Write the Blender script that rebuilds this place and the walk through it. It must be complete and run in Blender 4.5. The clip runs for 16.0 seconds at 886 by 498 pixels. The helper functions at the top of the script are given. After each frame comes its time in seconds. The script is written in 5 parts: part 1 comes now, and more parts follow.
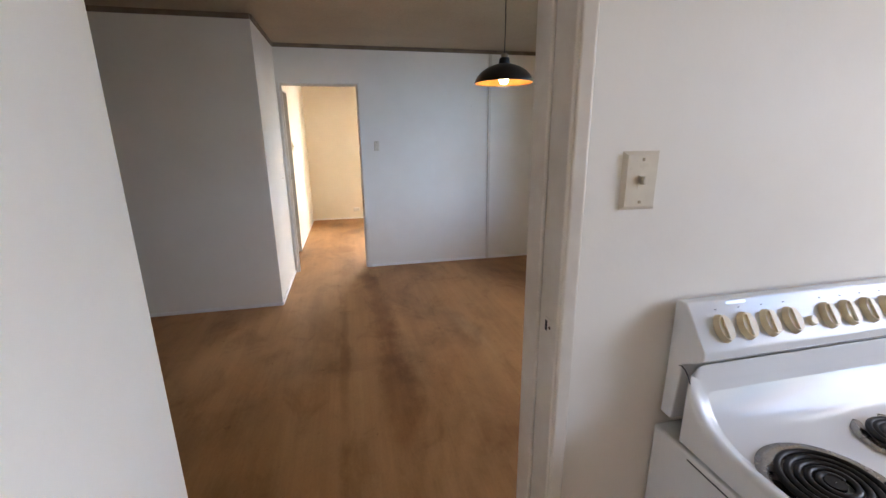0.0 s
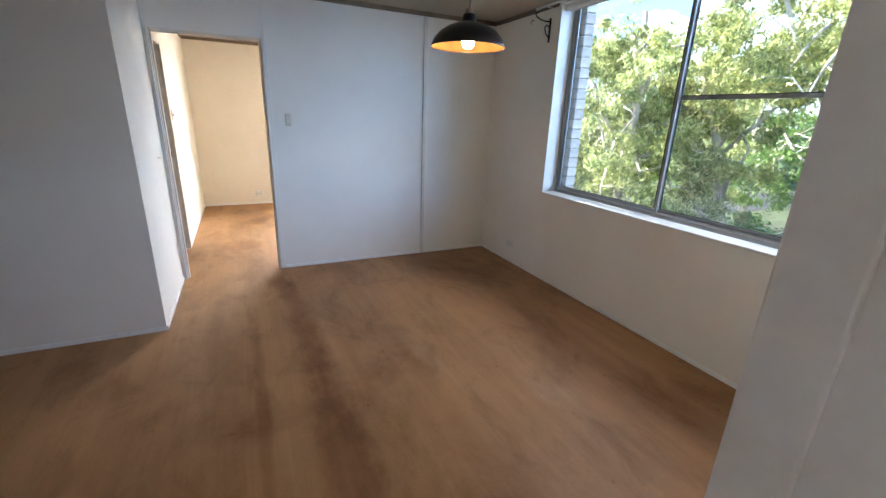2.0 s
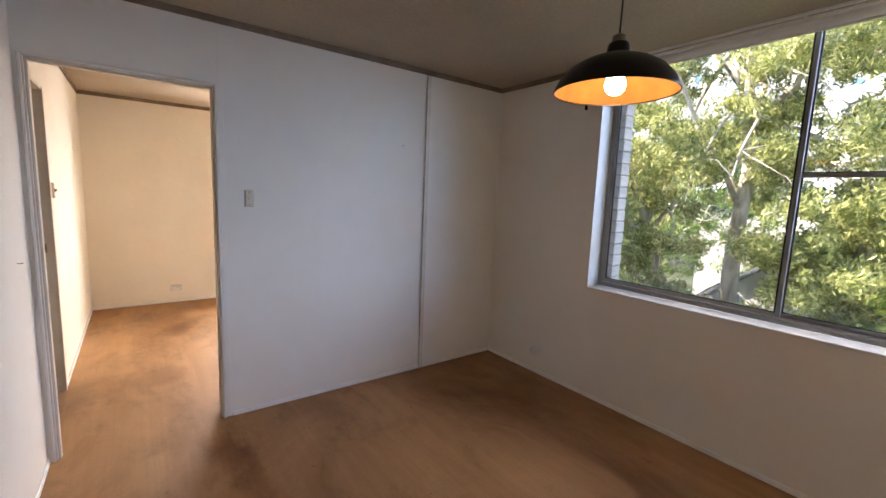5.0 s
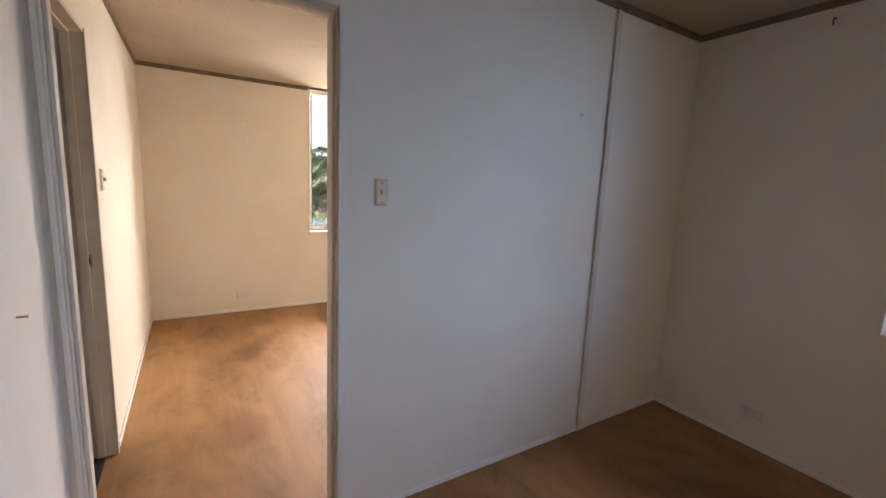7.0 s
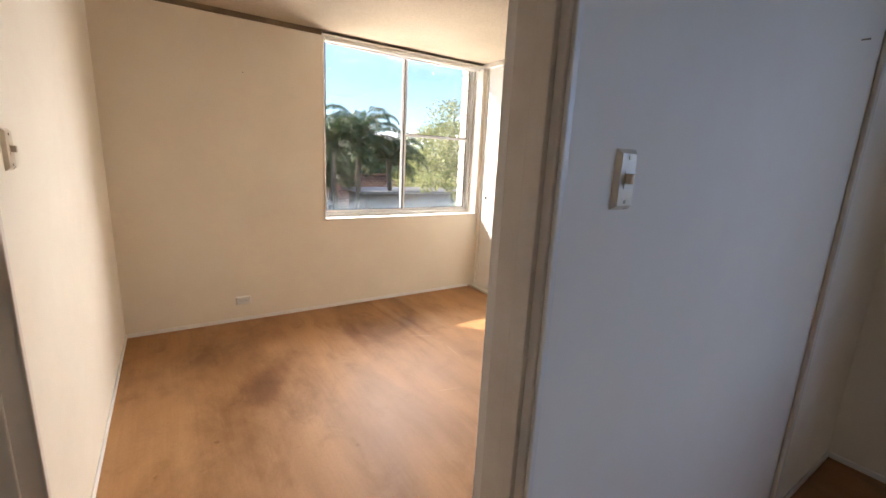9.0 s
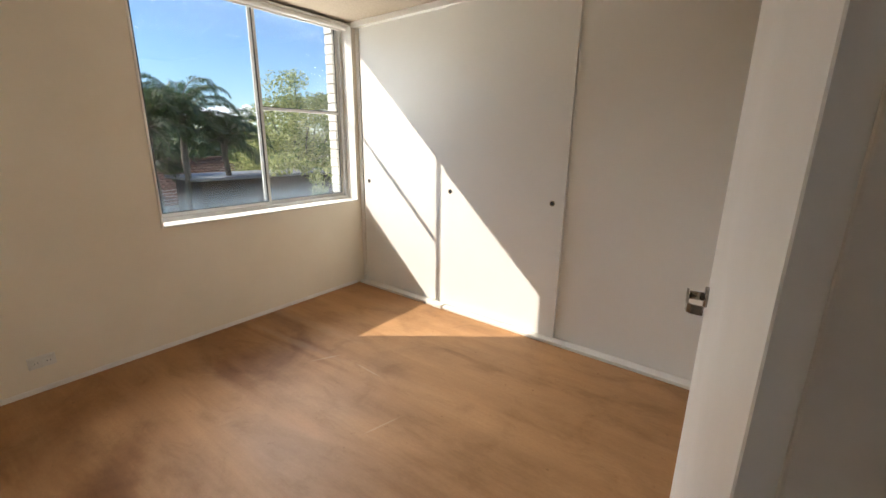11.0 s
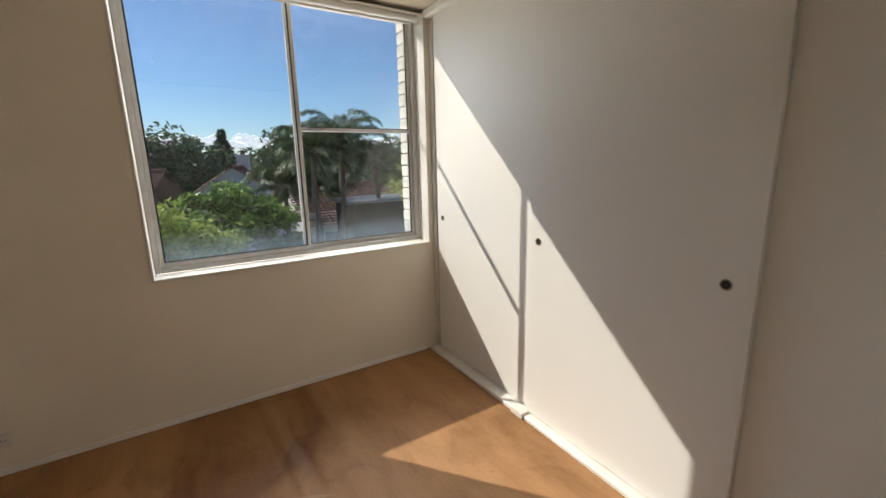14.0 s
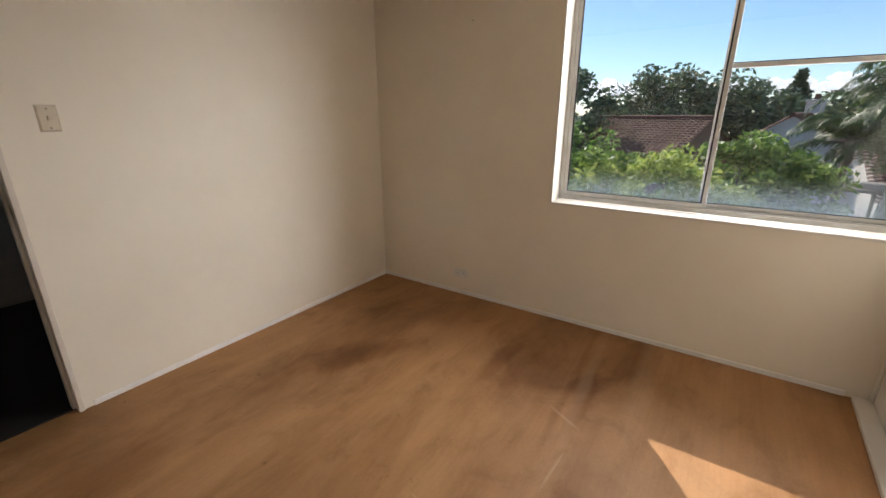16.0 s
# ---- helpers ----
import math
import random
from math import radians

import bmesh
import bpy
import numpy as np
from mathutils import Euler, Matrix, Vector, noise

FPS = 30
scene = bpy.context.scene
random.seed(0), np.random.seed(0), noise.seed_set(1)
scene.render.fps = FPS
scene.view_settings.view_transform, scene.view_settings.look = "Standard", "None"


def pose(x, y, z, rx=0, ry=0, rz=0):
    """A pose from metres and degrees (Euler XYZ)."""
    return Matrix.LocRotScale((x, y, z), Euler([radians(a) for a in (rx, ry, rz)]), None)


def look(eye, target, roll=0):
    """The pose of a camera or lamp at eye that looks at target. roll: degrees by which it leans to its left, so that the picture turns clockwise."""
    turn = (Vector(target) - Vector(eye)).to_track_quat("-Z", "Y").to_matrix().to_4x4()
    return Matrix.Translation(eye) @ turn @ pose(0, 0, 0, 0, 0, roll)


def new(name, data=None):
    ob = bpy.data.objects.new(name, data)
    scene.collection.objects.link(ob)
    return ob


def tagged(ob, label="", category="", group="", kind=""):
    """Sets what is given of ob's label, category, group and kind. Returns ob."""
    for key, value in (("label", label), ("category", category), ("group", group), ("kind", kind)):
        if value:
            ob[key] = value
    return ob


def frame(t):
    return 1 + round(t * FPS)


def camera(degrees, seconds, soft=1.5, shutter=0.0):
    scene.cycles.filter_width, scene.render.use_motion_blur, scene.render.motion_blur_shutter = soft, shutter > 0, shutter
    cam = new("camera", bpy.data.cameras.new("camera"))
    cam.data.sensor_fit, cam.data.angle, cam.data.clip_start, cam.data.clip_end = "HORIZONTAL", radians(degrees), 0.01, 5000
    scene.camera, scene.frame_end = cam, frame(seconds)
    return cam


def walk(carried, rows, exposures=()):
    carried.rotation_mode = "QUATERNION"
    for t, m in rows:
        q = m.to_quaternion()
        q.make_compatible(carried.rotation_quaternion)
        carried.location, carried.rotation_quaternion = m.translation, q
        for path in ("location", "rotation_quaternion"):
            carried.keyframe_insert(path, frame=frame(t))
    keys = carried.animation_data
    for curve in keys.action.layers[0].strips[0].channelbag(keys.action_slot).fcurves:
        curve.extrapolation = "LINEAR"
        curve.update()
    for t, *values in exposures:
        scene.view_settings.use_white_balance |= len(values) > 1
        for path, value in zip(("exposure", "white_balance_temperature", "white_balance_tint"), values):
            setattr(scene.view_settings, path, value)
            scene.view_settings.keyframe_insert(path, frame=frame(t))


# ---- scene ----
cam = camera(94.0, 16.0)
PATH = [
    (0, (0.038, 0.702, 1.474), (0.461, 2.587, 0.958), -0.6),
    (0.5, (-0.034, 0.917, 1.471), (0.317, 2.823, 0.981), 0.1),
    (1, (-0.03, 1.136, 1.463), (0.402, 3.034, 1.002), 1.0),
    (1.5, (-0.024, 1.258, 1.454), (0.543, 3.091, 0.888), 1.5),
    (2, (-0.031, 1.395, 1.482), (0.798, 3.109, 0.87), 2.1),
    (2.5, (-0.042, 1.545, 1.474), (1.072, 3.126, 0.965), 2.2),
    (3, (-0.037, 1.757, 1.481), (1.237, 3.265, 1.161), 2.7),
    (3.5, (-0.071, 1.937, 1.483), (1.288, 3.386, 1.246), 3.5),
    (4, (-0.15, 2.165, 1.474), (1.226, 3.596, 1.228), 3.1),
    (4.5, (-0.191, 2.422, 1.449), (1.121, 3.911, 1.2), 2.4),
    (5, (-0.197, 2.712, 1.476), (0.988, 4.302, 1.213), 2.3),
    (5.2, (-0.22, 2.84, 1.476), (0.929, 4.453, 1.199), 2.1),
    (7.3, (-0.297, 4.173, 1.437), (0.732, 5.86, 1.127), 2.6),
    (7.5, (-0.312, 4.308, 1.435), (0.733, 5.983, 1.112), 2.7),
    (7.7, (-0.296, 4.427, 1.443), (0.748, 6.101, 1.119), 2.7),
    (8, (-0.297, 4.595, 1.44), (0.74, 6.271, 1.097), 3.5),
    (8.2, (-0.3, 4.7, 1.43), (0.722, 6.38, 1.068), 3.5),
    (10.3, (-0.302, 5.494, 1.412), (1.093, 6.836, 0.912), 1.9),
    (10.5, (-0.311, 5.544, 1.378), (1.149, 6.821, 0.891), 2.0),
    (11, (-0.197, 5.679, 1.425), (1.363, 6.822, 0.914), 0.7),
    (11.5, (-0.062, 5.797, 1.44), (1.582, 6.823, 0.945), -0.1),
    (12, (0.113, 5.896, 1.428), (1.806, 6.857, 0.965), -0.9),
    (12.5, (0.329, 5.958, 1.412), (2.03, 6.921, 0.991), -1.7),
    (13, (0.585, 5.997, 1.43), (2.224, 7.079, 1.052), -1.8),
    (13.5, (0.764, 6.075, 1.415), (2.202, 7.415, 1.045), -1.3),
    (14, (1.02, 6.144, 1.433), (2.075, 7.792, 1.018), -1.3),
    (14.5, (1.194, 6.169, 1.437), (1.804, 8.017, 0.976), -0.9),
    (15, (1.428, 6.173, 1.412), (1.459, 8.113, 0.925), -0.4),
    (15.5, (1.659, 6.18, 1.357), (1.084, 8.031, 0.86), 0.2),
    (16, (1.801, 6.069, 1.406), (0.735, 7.645, 0.788), -0.1),
]
EXPOSURES = [(0.0, 2.55, 6800, 9), (0.5, 2.55, 6700, 9), (1.5, 2.75, 6200, 8), (2.5, 2.45, 5850, 4), (3.0, 2.42, 5850, 4), (3.5, 2.25, 5800, 5), (4.0, 2.3, 6450, 11), (5.0, 2.2, 6950, 16), (7.3, 1.82, 6900, 15), (8.2, 1.72, 7000, 17),
             (10.3, 1.05, 6350, 8), (11.0, 0.85, 6350, 8), (12.0, 0.48, 6400, 9), (13.0, 0.28, 6400, 9), (14.0, 0.18, 6350, 8), (15.0, 0.22, 6350, 8), (15.5, 0.2, 6450, 9), (16.0, 0.58, 6550, 11)]
walk(cam, [(t, look(eye, target, roll)) for t, eye, target, roll in PATH], EXPOSURES)

# ---- light ----
SUN = Vector((0.75, -1.0, -0.95)).normalized()      # the way the sunlight travels
world = bpy.data.worlds.new("sky")
scene.world = world
world.use_nodes = True
wn = world.node_tree
for n in list(wn.nodes):
    wn.nodes.remove(n)
w_out, w_bg, w_sky = wn.nodes.new("ShaderNodeOutputWorld"), wn.nodes.new("ShaderNodeBackground"), wn.nodes.new("ShaderNodeTexSky")
w_sky.sky_type, w_sky.sun_disc = "NISHITA", False
w_sky.sun_elevation = math.asin(-SUN.z)
w_sky.sun_rotation = math.atan2(-SUN.x, -SUN.y)
w_sky.air_density, w_sky.dust_density, w_sky.ozone_density = 1.0, 0.1, 6.0
w_bg.inputs["Strength"].default_value = 0.10
wn.links.new(w_sky.outputs[0], w_bg.inputs[0])
wn.links.new(w_bg.outputs[0], w_out.inputs[0])
sun = new("sun", bpy.data.lights.new("sun", "SUN"))
sun.data.energy, sun.data.angle, sun.data.color = 4.0, radians(0.5), (1.0, 0.93, 0.82)
sun.matrix_world = look((0, 0, 40), tuple(Vector((0, 0, 40)) + SUN))


def sky_fill(name, centre, toward, width, height, watts, colour):
    """An added, unseen area lamp at a window that stands in for sky light."""
    lamp_ = new(name, bpy.data.lights.new(name, "AREA"))
    lamp_.data.shape, lamp_.data.size, lamp_.data.size_y = "RECTANGLE", width, height
    lamp_.data.energy, lamp_.data.color = watts, colour
    lamp_.matrix_world = look(centre, toward)
    return lamp_


# Fill lamps, set beside and above what the camera sees through the windows.
sky_fill("sky_fill_living", (6.2, 0.35, 2.5), (2.2, 3.5, 1.6), 4.4, 3.0, 62, (0.36, 0.56, 1.0))
sky_fill("sky_fill_living_high", (6.0, 3.6, 4.35), (0.0, 3.9, 1.3), 7.0, 1.6, 46, (0.93, 0.94, 1.0))
sky_fill("sky_fill_bedroom_east", (6.2, 10.8, 2.5), (1.6, 8.7, 1.6), 5.0, 3.2, 340, (0.96, 0.97, 0.98))
sky_fill("sky_fill_bedroom_west", (-2.4, 11.7, 2.7), (1.9, 8.4, 1.5), 2.6, 2.6, 10, (1.0, 0.98, 0.95))
sky_fill("sky_fill_bedroom_high", (3.6, 12.2, 4.35), (0.6, 7.0, 1.0), 7.0, 3.0, 640, (0.97, 0.98, 1.0))
# Added warm lamp in the kitchen window opening, out of view.
sky_fill("sky_fill_kitchen", (2.62, 0.55, 1.5), (0.5, 0.85, 1.2), 1.1, 0.9, 2.3, (1.0, 0.76, 0.54))
# Added lamp hidden below the sill, in place of bounce from sunlit ground.
sky_fill("ground_fill_bedroom", (1.7, 11.4, -0.75), (1.2, 7.4, 2.4), 5.0, 1.6, 210, (1.0, 0.96, 0.90))


# ---- materials ----
def material(name):
    m = bpy.data.materials.new(name)
    m.use_nodes = True
    b = m.node_tree.nodes["Principled BSDF"]
    return m, m.node_tree, b


def node(t, kind, **sets):
    n = t.nodes.new(kind)
    for k, v in sets.items():
        n.inputs[k.replace("_", " ")].default_value = v
    return n


def coords(t, scale=(1, 1, 1), which="Object"):
    c, mp = t.nodes.new("ShaderNodeTexCoord"), t.nodes.new("ShaderNodeMapping")
    mp.inputs["Scale"].default_value = scale
    t.links.new(c.outputs[which], mp.inputs["Vector"])
    return mp.outputs[0]


def ramp(t, source, stops):
    r = t.nodes.new("ShaderNodeValToRGB")
    while len(r.color_ramp.elements) < len(stops):
        r.color_ramp.elements.new(0.5)
    for e, (p, c) in zip(r.color_ramp.elements, stops):
        e.position, e.color = p, (*c, 1)
    t.links.new(source, r.inputs[0])
    return r.outputs[0]


def mixed(t, a, b, fac, mode="MIX"):
    n = t.nodes.new("ShaderNodeMix")
    n.data_type, n.blend_type = "RGBA", mode
    for sock, v in ((n.inputs[0], fac), (n.inputs[6], a), (n.inputs[7], b)):
        if hasattr(v, "default_value") or hasattr(v, "is_linked"):
            t.links.new(v, sock)
        else:
            sock.default_value = v if isinstance(v, float) else (*v, 1)
    return n.outputs[2]


def bumped(t, b, height, strength, distance):
    n = node(t, "ShaderNodeBump", Strength=strength, Distance=distance)
    t.links.new(height, n.inputs["Height"])
    t.links.new(n.outputs[0], b.inputs["Normal"])


def paint(name, colour, rough=0.55, stain=0.10, grain=0.0006, size=1.3, orange=55):
    """Painted surface: faint roller stipple and uneven, slightly dirty colour."""
    m, t, b = material(name)
    v = coords(t)
    big = node(t, "ShaderNodeTexNoise", Scale=size, Detail=5.0, Roughness=0.6)
    t.links.new(v, big.inputs["Vector"])
    fine = node(t, "ShaderNodeTexNoise", Scale=orange, Detail=3.0)
    t.links.new(v, fine.inputs["Vector"])
    dark = tuple(c * (1 - stain) * (1 - 0.25 * stain * i) for i, c in enumerate(colour))
    col = ramp(t, big.outputs[0], [(0.32, dark), (0.62, colour)])
    t.links.new(col, b.inputs["Base Color"])
    t.links.new(ramp(t, big.outputs[0], [(0.3, (rough + 0.1,) * 3), (0.7, (rough - 0.06,) * 3)]), b.inputs["Roughness"])
    bumped(t, b, fine.outputs[0], 0.35, grain)
    return m


WALL = paint("wall_paint", (0.85, 0.805, 0.725), 0.6, 0.06, 0.0012)
WALL_BED = paint("cream_wall_paint", (0.85, 0.79, 0.67), 0.6, 0.06, 0.0012)
TRIM = paint("gloss_trim_paint", (0.80, 0.77, 0.71), 0.35, 0.08, 0.0004, 4.0)
SKIRT = paint("white_skirting_paint", (0.90, 0.88, 0.85), 0.35, 0.10, 0.0006, 6.0)
JAMB = paint("jamb_paint", (0.72, 0.66, 0.57), 0.4, 0.14, 0.0004, 5.0)
CORNICE = paint("brown_strip_paint", (0.22, 0.165, 0.11), 0.7, 0.3, 0.001, 6.0)
LAMINATE = paint("white_laminate", (0.82, 0.80, 0.75), 0.42, 0.04, 0.0002, 0.8)
LEAF_PAINT = paint("door_paint", (0.84, 0.80, 0.73), 0.42, 0.06, 0.0003, 1.5)
PLATE = paint("cream_plastic", (0.70, 0.63, 0.50), 0.3, 0.08, 0.0001, 20)
WHITE_PLASTIC = paint("white_plastic", (0.78, 0.77, 0.73), 0.35, 0.08, 0.0001, 20)
ENAMEL = paint("white_enamel", (0.74, 0.74, 0.73), 0.12, 0.03, 0.0001, 3)
KNOB = paint("tan_knob", (0.76, 0.65, 0.44), 0.35, 0.12, 0.0001, 25)
ALU_PAINT = paint("white_aluminium", (0.62, 0.62, 0.60), 0.38, 0.12, 0.0002, 8)
# Darker copy of the frame paint, with the backlit side's shade in its colour.
ALU_BACKLIT = paint("backlit_aluminium", (0.30, 0.31, 0.31), 0.35, 0.15, 0.0002, 8)
FABRIC = paint("blind_fabric", (0.80, 0.79, 0.76), 0.8, 0.06, 0.0004, 3, 160)
# Grey that holds the unlit bathroom's shade in its colour.
ROOM_DARK = paint("shaded_bathroom_paint", (0.50, 0.48, 0.44), 0.5, 0.2, 0.0006)
RENDER_WHITE = paint("white_render", (0.72, 0.70, 0.66), 0.8, 0.15, 0.004, 1.0)
GREY_METAL_ROOF = paint("grey_roof", (0.10, 0.105, 0.115), 0.6, 0.25, 0.002, 0.6)


def metal(name, colour, rough, scale=40):
    m, t, b = material(name)
    b.inputs["Metallic"].default_value = 1.0
    n = node(t, "ShaderNodeTexNoise", Scale=scale, Detail=4.0)
    t.links.new(coords(t), n.inputs["Vector"])
    t.links.new(ramp(t, n.outputs[0], [(0.3, tuple(c * 0.8 for c in colour)), (0.7, colour)]), b.inputs["Base Color"])
    t.links.new(ramp(t, n.outputs[0], [(0.3, (rough * 0.7,) * 3), (0.7, (rough * 1.3,) * 3)]), b.inputs["Roughness"])
    return m


ALU = metal("mill_aluminium", (0.55, 0.55, 0.54), 0.38)
CHROME = metal("satin_chrome", (0.34, 0.31, 0.28), 0.25)
BRASS = metal("dull_brass", (0.40, 0.33, 0.22), 0.35)
BLACK = metal("black_iron", (0.03, 0.03, 0.03), 0.5)
COIL = metal("burnt_coil", (0.035, 0.033, 0.032), 0.45)


def plain(name, colour, rough, spec=0.5):
    m, t, b = material(name)
    n = node(t, "ShaderNodeTexNoise", Scale=14.0, Detail=4.0)
    t.links.new(coords(t), n.inputs["Vector"])
    t.links.new(ramp(t, n.outputs[0], [(0.3, tuple(c * 0.75 for c in colour)), (0.7, colour)]), b.inputs["Base Color"])
    b.inputs["Roughness"].default_value = rough
    b.inputs["Specular IOR Level"].default_value = spec
    return m


SHADE_OUT = plain("black_shade", (0.012, 0.012, 0.013), 0.32)
SHADE_IN = plain("gold_shade_lining", (0.68, 0.29, 0.085), 0.45)
# Near-black in place of the shade in holes and the unlit bathroom.
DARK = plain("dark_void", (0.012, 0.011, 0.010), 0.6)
RUBBER = plain("black_plastic", (0.02, 0.02, 0.02), 0.5)
CARDBOARD = plain("brass_lampholder", (0.35, 0.27, 0.18), 0.4)


def glowing(name, colour, strength):
    m, t, b = material(name)
    b.inputs["Emission Color"].default_value = (*colour, 1)
    b.inputs["Emission Strength"].default_value = strength
    return m


BULB = glowing("lit_bulb", (1.0, 0.72, 0.40), 12.0)


# spills and worn marks on the floor: centre, half length along y and across x, turn, depth
STAINS = [(1.40, 8.02, 0.34, 0.055, 4, 0.42), (1.05, 8.05, 0.30, 0.22, 20, 0.28), (1.58, 8.50, 0.22, 0.10, 0, 0.20), (0.14, 7.64, 0.36, 0.10, -30, 0.34),
          (0.24, 8.35, 0.16, 0.14, 0, 0.20), (0.87, 8.05, 0.40, 0.06, -4, 0.30), (0.10, 7.55, 0.20, 0.12, 0, 0.22), (-0.10, 6.40, 0.22, 0.16, 0, 0.30),
          (0.16, 5.12, 0.26, 0.10, 6, 0.42), (0.24, 4.25, 0.95, 0.085, 2, 0.38), (0.25, 3.10, 0.75, 0.10, -2, 0.34), (-0.07, 3.50, 1.00, 0.030, 0, 0.26),
          (-0.04, 5.38, 0.16, 0.18, 0, 0.18), (1.95, 4.75, 0.26, 0.10, 25, 0.20), (1.30, 8.10, 0.60, 0.022, 3, 0.20), (1.50, 7.55, 0.50, 0.05, 4, 0.16)]
# pale marks: first a soft patch near the living window, then scuffs and scratches
PALE_MARKS = [(1.42, 2.93, 0.16, 0.10, 30, 0.13), (1.37, 7.77, 0.09, 0.008, 62, 0.24), (1.42, 7.45, 0.10, 0.006, -4, 0.24), (1.36, 8.25, 0.55, 0.030, 4, 0.16),
          (1.62, 8.30, 0.50, 0.045, 3, 0.13), (1.10, 7.00, 0.10, 0.006, 75, 0.22), (0.90, 3.60, 0.40, 0.06, 12, 0.10)]


def floor_material():
    """Old sheet flooring: long fine streaks, broad worn patches, spills, scuffs and pale marks."""
    m, t, b = material("worn_tan_floor")

    def noise(scale, stretch, detail=5.0, rough=0.6, bend=0.0):
        n = node(t, "ShaderNodeTexNoise", Scale=scale, Detail=detail, Roughness=rough, Distortion=bend)
        t.links.new(coords(t, stretch), n.inputs["Vector"])
        return n.outputs[0]

    def calc(op, a, c):
        n = t.nodes.new("ShaderNodeMath")
        n.operation = op
        for sock, v in zip(n.inputs, (a, c)):
            if isinstance(v, (int, float)):
                sock.default_value = v
            else:
                t.links.new(v, sock)
        return n.outputs[0]

    big = noise(0.9, (1.4, 0.8, 1), 6.0, 0.62, 0.6)
    streak = noise(1.3, (4.5, 0.35, 1), 6.0, 0.6, 0.2)
    fibre = noise(2.2, (26.0, 0.6, 1), 4.0, 0.6)
    cloud = noise(3.4, (1.3, 0.7, 1), 6.0, 0.62, 0.6)
    grain = noise(60.0, (1.6, 0.8, 1), 4.0, 0.65)
    specks = noise(17.0, (1, 1, 1), 3.0, 0.5)
    c = ramp(t, streak, [(0.28, (0.340, 0.178, 0.078)), (0.50, (0.392, 0.213, 0.096)), (0.72, (0.436, 0.247, 0.118))])
    for source, stops in ((big, [(0.32, (0.62, 0.56, 0.49)), (0.50, (0.97, 0.96, 0.95)), (0.68, (1.10, 1.08, 1.05))]),
                          (fibre, [(0.30, (0.955, 0.95, 0.945)), (0.52, (1.0, 1.0, 1.0)), (0.72, (1.03, 1.03, 1.025))]),
                          (cloud, [(0.30, (0.74, 0.69, 0.63)), (0.47, (0.98, 0.975, 0.97)), (0.70, (1.08, 1.07, 1.06))]),
                          (grain, [(0.30, (0.94, 0.935, 0.93)), (0.70, (1.04, 1.04, 1.04))]),
                          (specks, [(0.24, (0.74, 0.70, 0.66)), (0.31, (1.0, 1.0, 1.0))])):
        c = mixed(t, c, ramp(t, source, stops), 1.0, "MULTIPLY")
    # ragged edges for the spills
    edge = calc("MULTIPLY", calc("SUBTRACT", noise(3.2, (1.6, 0.8, 1), 6.0, 0.68), 0.5), 2.2)

    def blot(x, y, along, across, turn, depth):
        mp = t.nodes.new("ShaderNodeMapping")
        mp.vector_type = "TEXTURE"
        mp.inputs["Location"].default_value = (x, y, 0)
        mp.inputs["Rotation"].default_value = (0, 0, radians(turn))
        mp.inputs["Scale"].default_value = (across, along, 1)
        t.links.new(coords(t), mp.inputs["Vector"])
        far = t.nodes.new("ShaderNodeVectorMath")
        far.operation = "LENGTH"
        t.links.new(mp.outputs[0], far.inputs[0])
        fade = node(t, "ShaderNodeMapRange", From_Min=0.35, From_Max=1.5, To_Min=depth, To_Max=0.0)
        fade.interpolation_type = "SMOOTHSTEP"
        t.links.new(calc("ADD", far.outputs["Value"], edge), fade.inputs["Value"])
        return fade.outputs[0]

    for mark in STAINS:
        c = mixed(t, c, mixed(t, (1, 1, 1), (0.40, 0.25, 0.125), blot(*mark[:5], min(0.9, mark[5] * 1.45))), 1.0, "MULTIPLY")
    for mark in PALE_MARKS:
        c = mixed(t, c, (0.62, 0.47, 0.31), blot(*mark))
    t.links.new(c, b.inputs["Base Color"])
    t.links.new(ramp(t, big, [(0.3, (0.46,) * 3), (0.7, (0.62,) * 3)]), b.inputs["Roughness"])
    b.inputs["Specular IOR Level"].default_value = 0.22
    bumped(t, b, grain, 0.15, 0.0008)
    return m


FLOOR = floor_material()


def ceiling_material():
    m, t, b = material("sprayed_concrete_ceiling")
    v = coords(t)
    big = node(t, "ShaderNodeTexNoise", Scale=1.1, Detail=6.0)
    fine = node(t, "ShaderNodeTexNoise", Scale=70.0, Detail=4.0, Roughness=0.7)
    t.links.new(v, big.inputs["Vector"])
    t.links.new(v, fine.inputs["Vector"])
    c = ramp(t, big.outputs[0], [(0.3, (0.40, 0.325, 0.235)), (0.7, (0.50, 0.42, 0.315))])
    f = ramp(t, fine.outputs[0], [(0.3, (0.86,) * 3), (0.7, (1.08,) * 3)])
    t.links.new(mixed(t, c, f, 1.0, "MULTIPLY"), b.inputs["Base Color"])
    b.inputs["Roughness"].default_value = 0.9
    bumped(t, b, fine.outputs[0], 0.7, 0.004)
    return m


CEIL = ceiling_material()


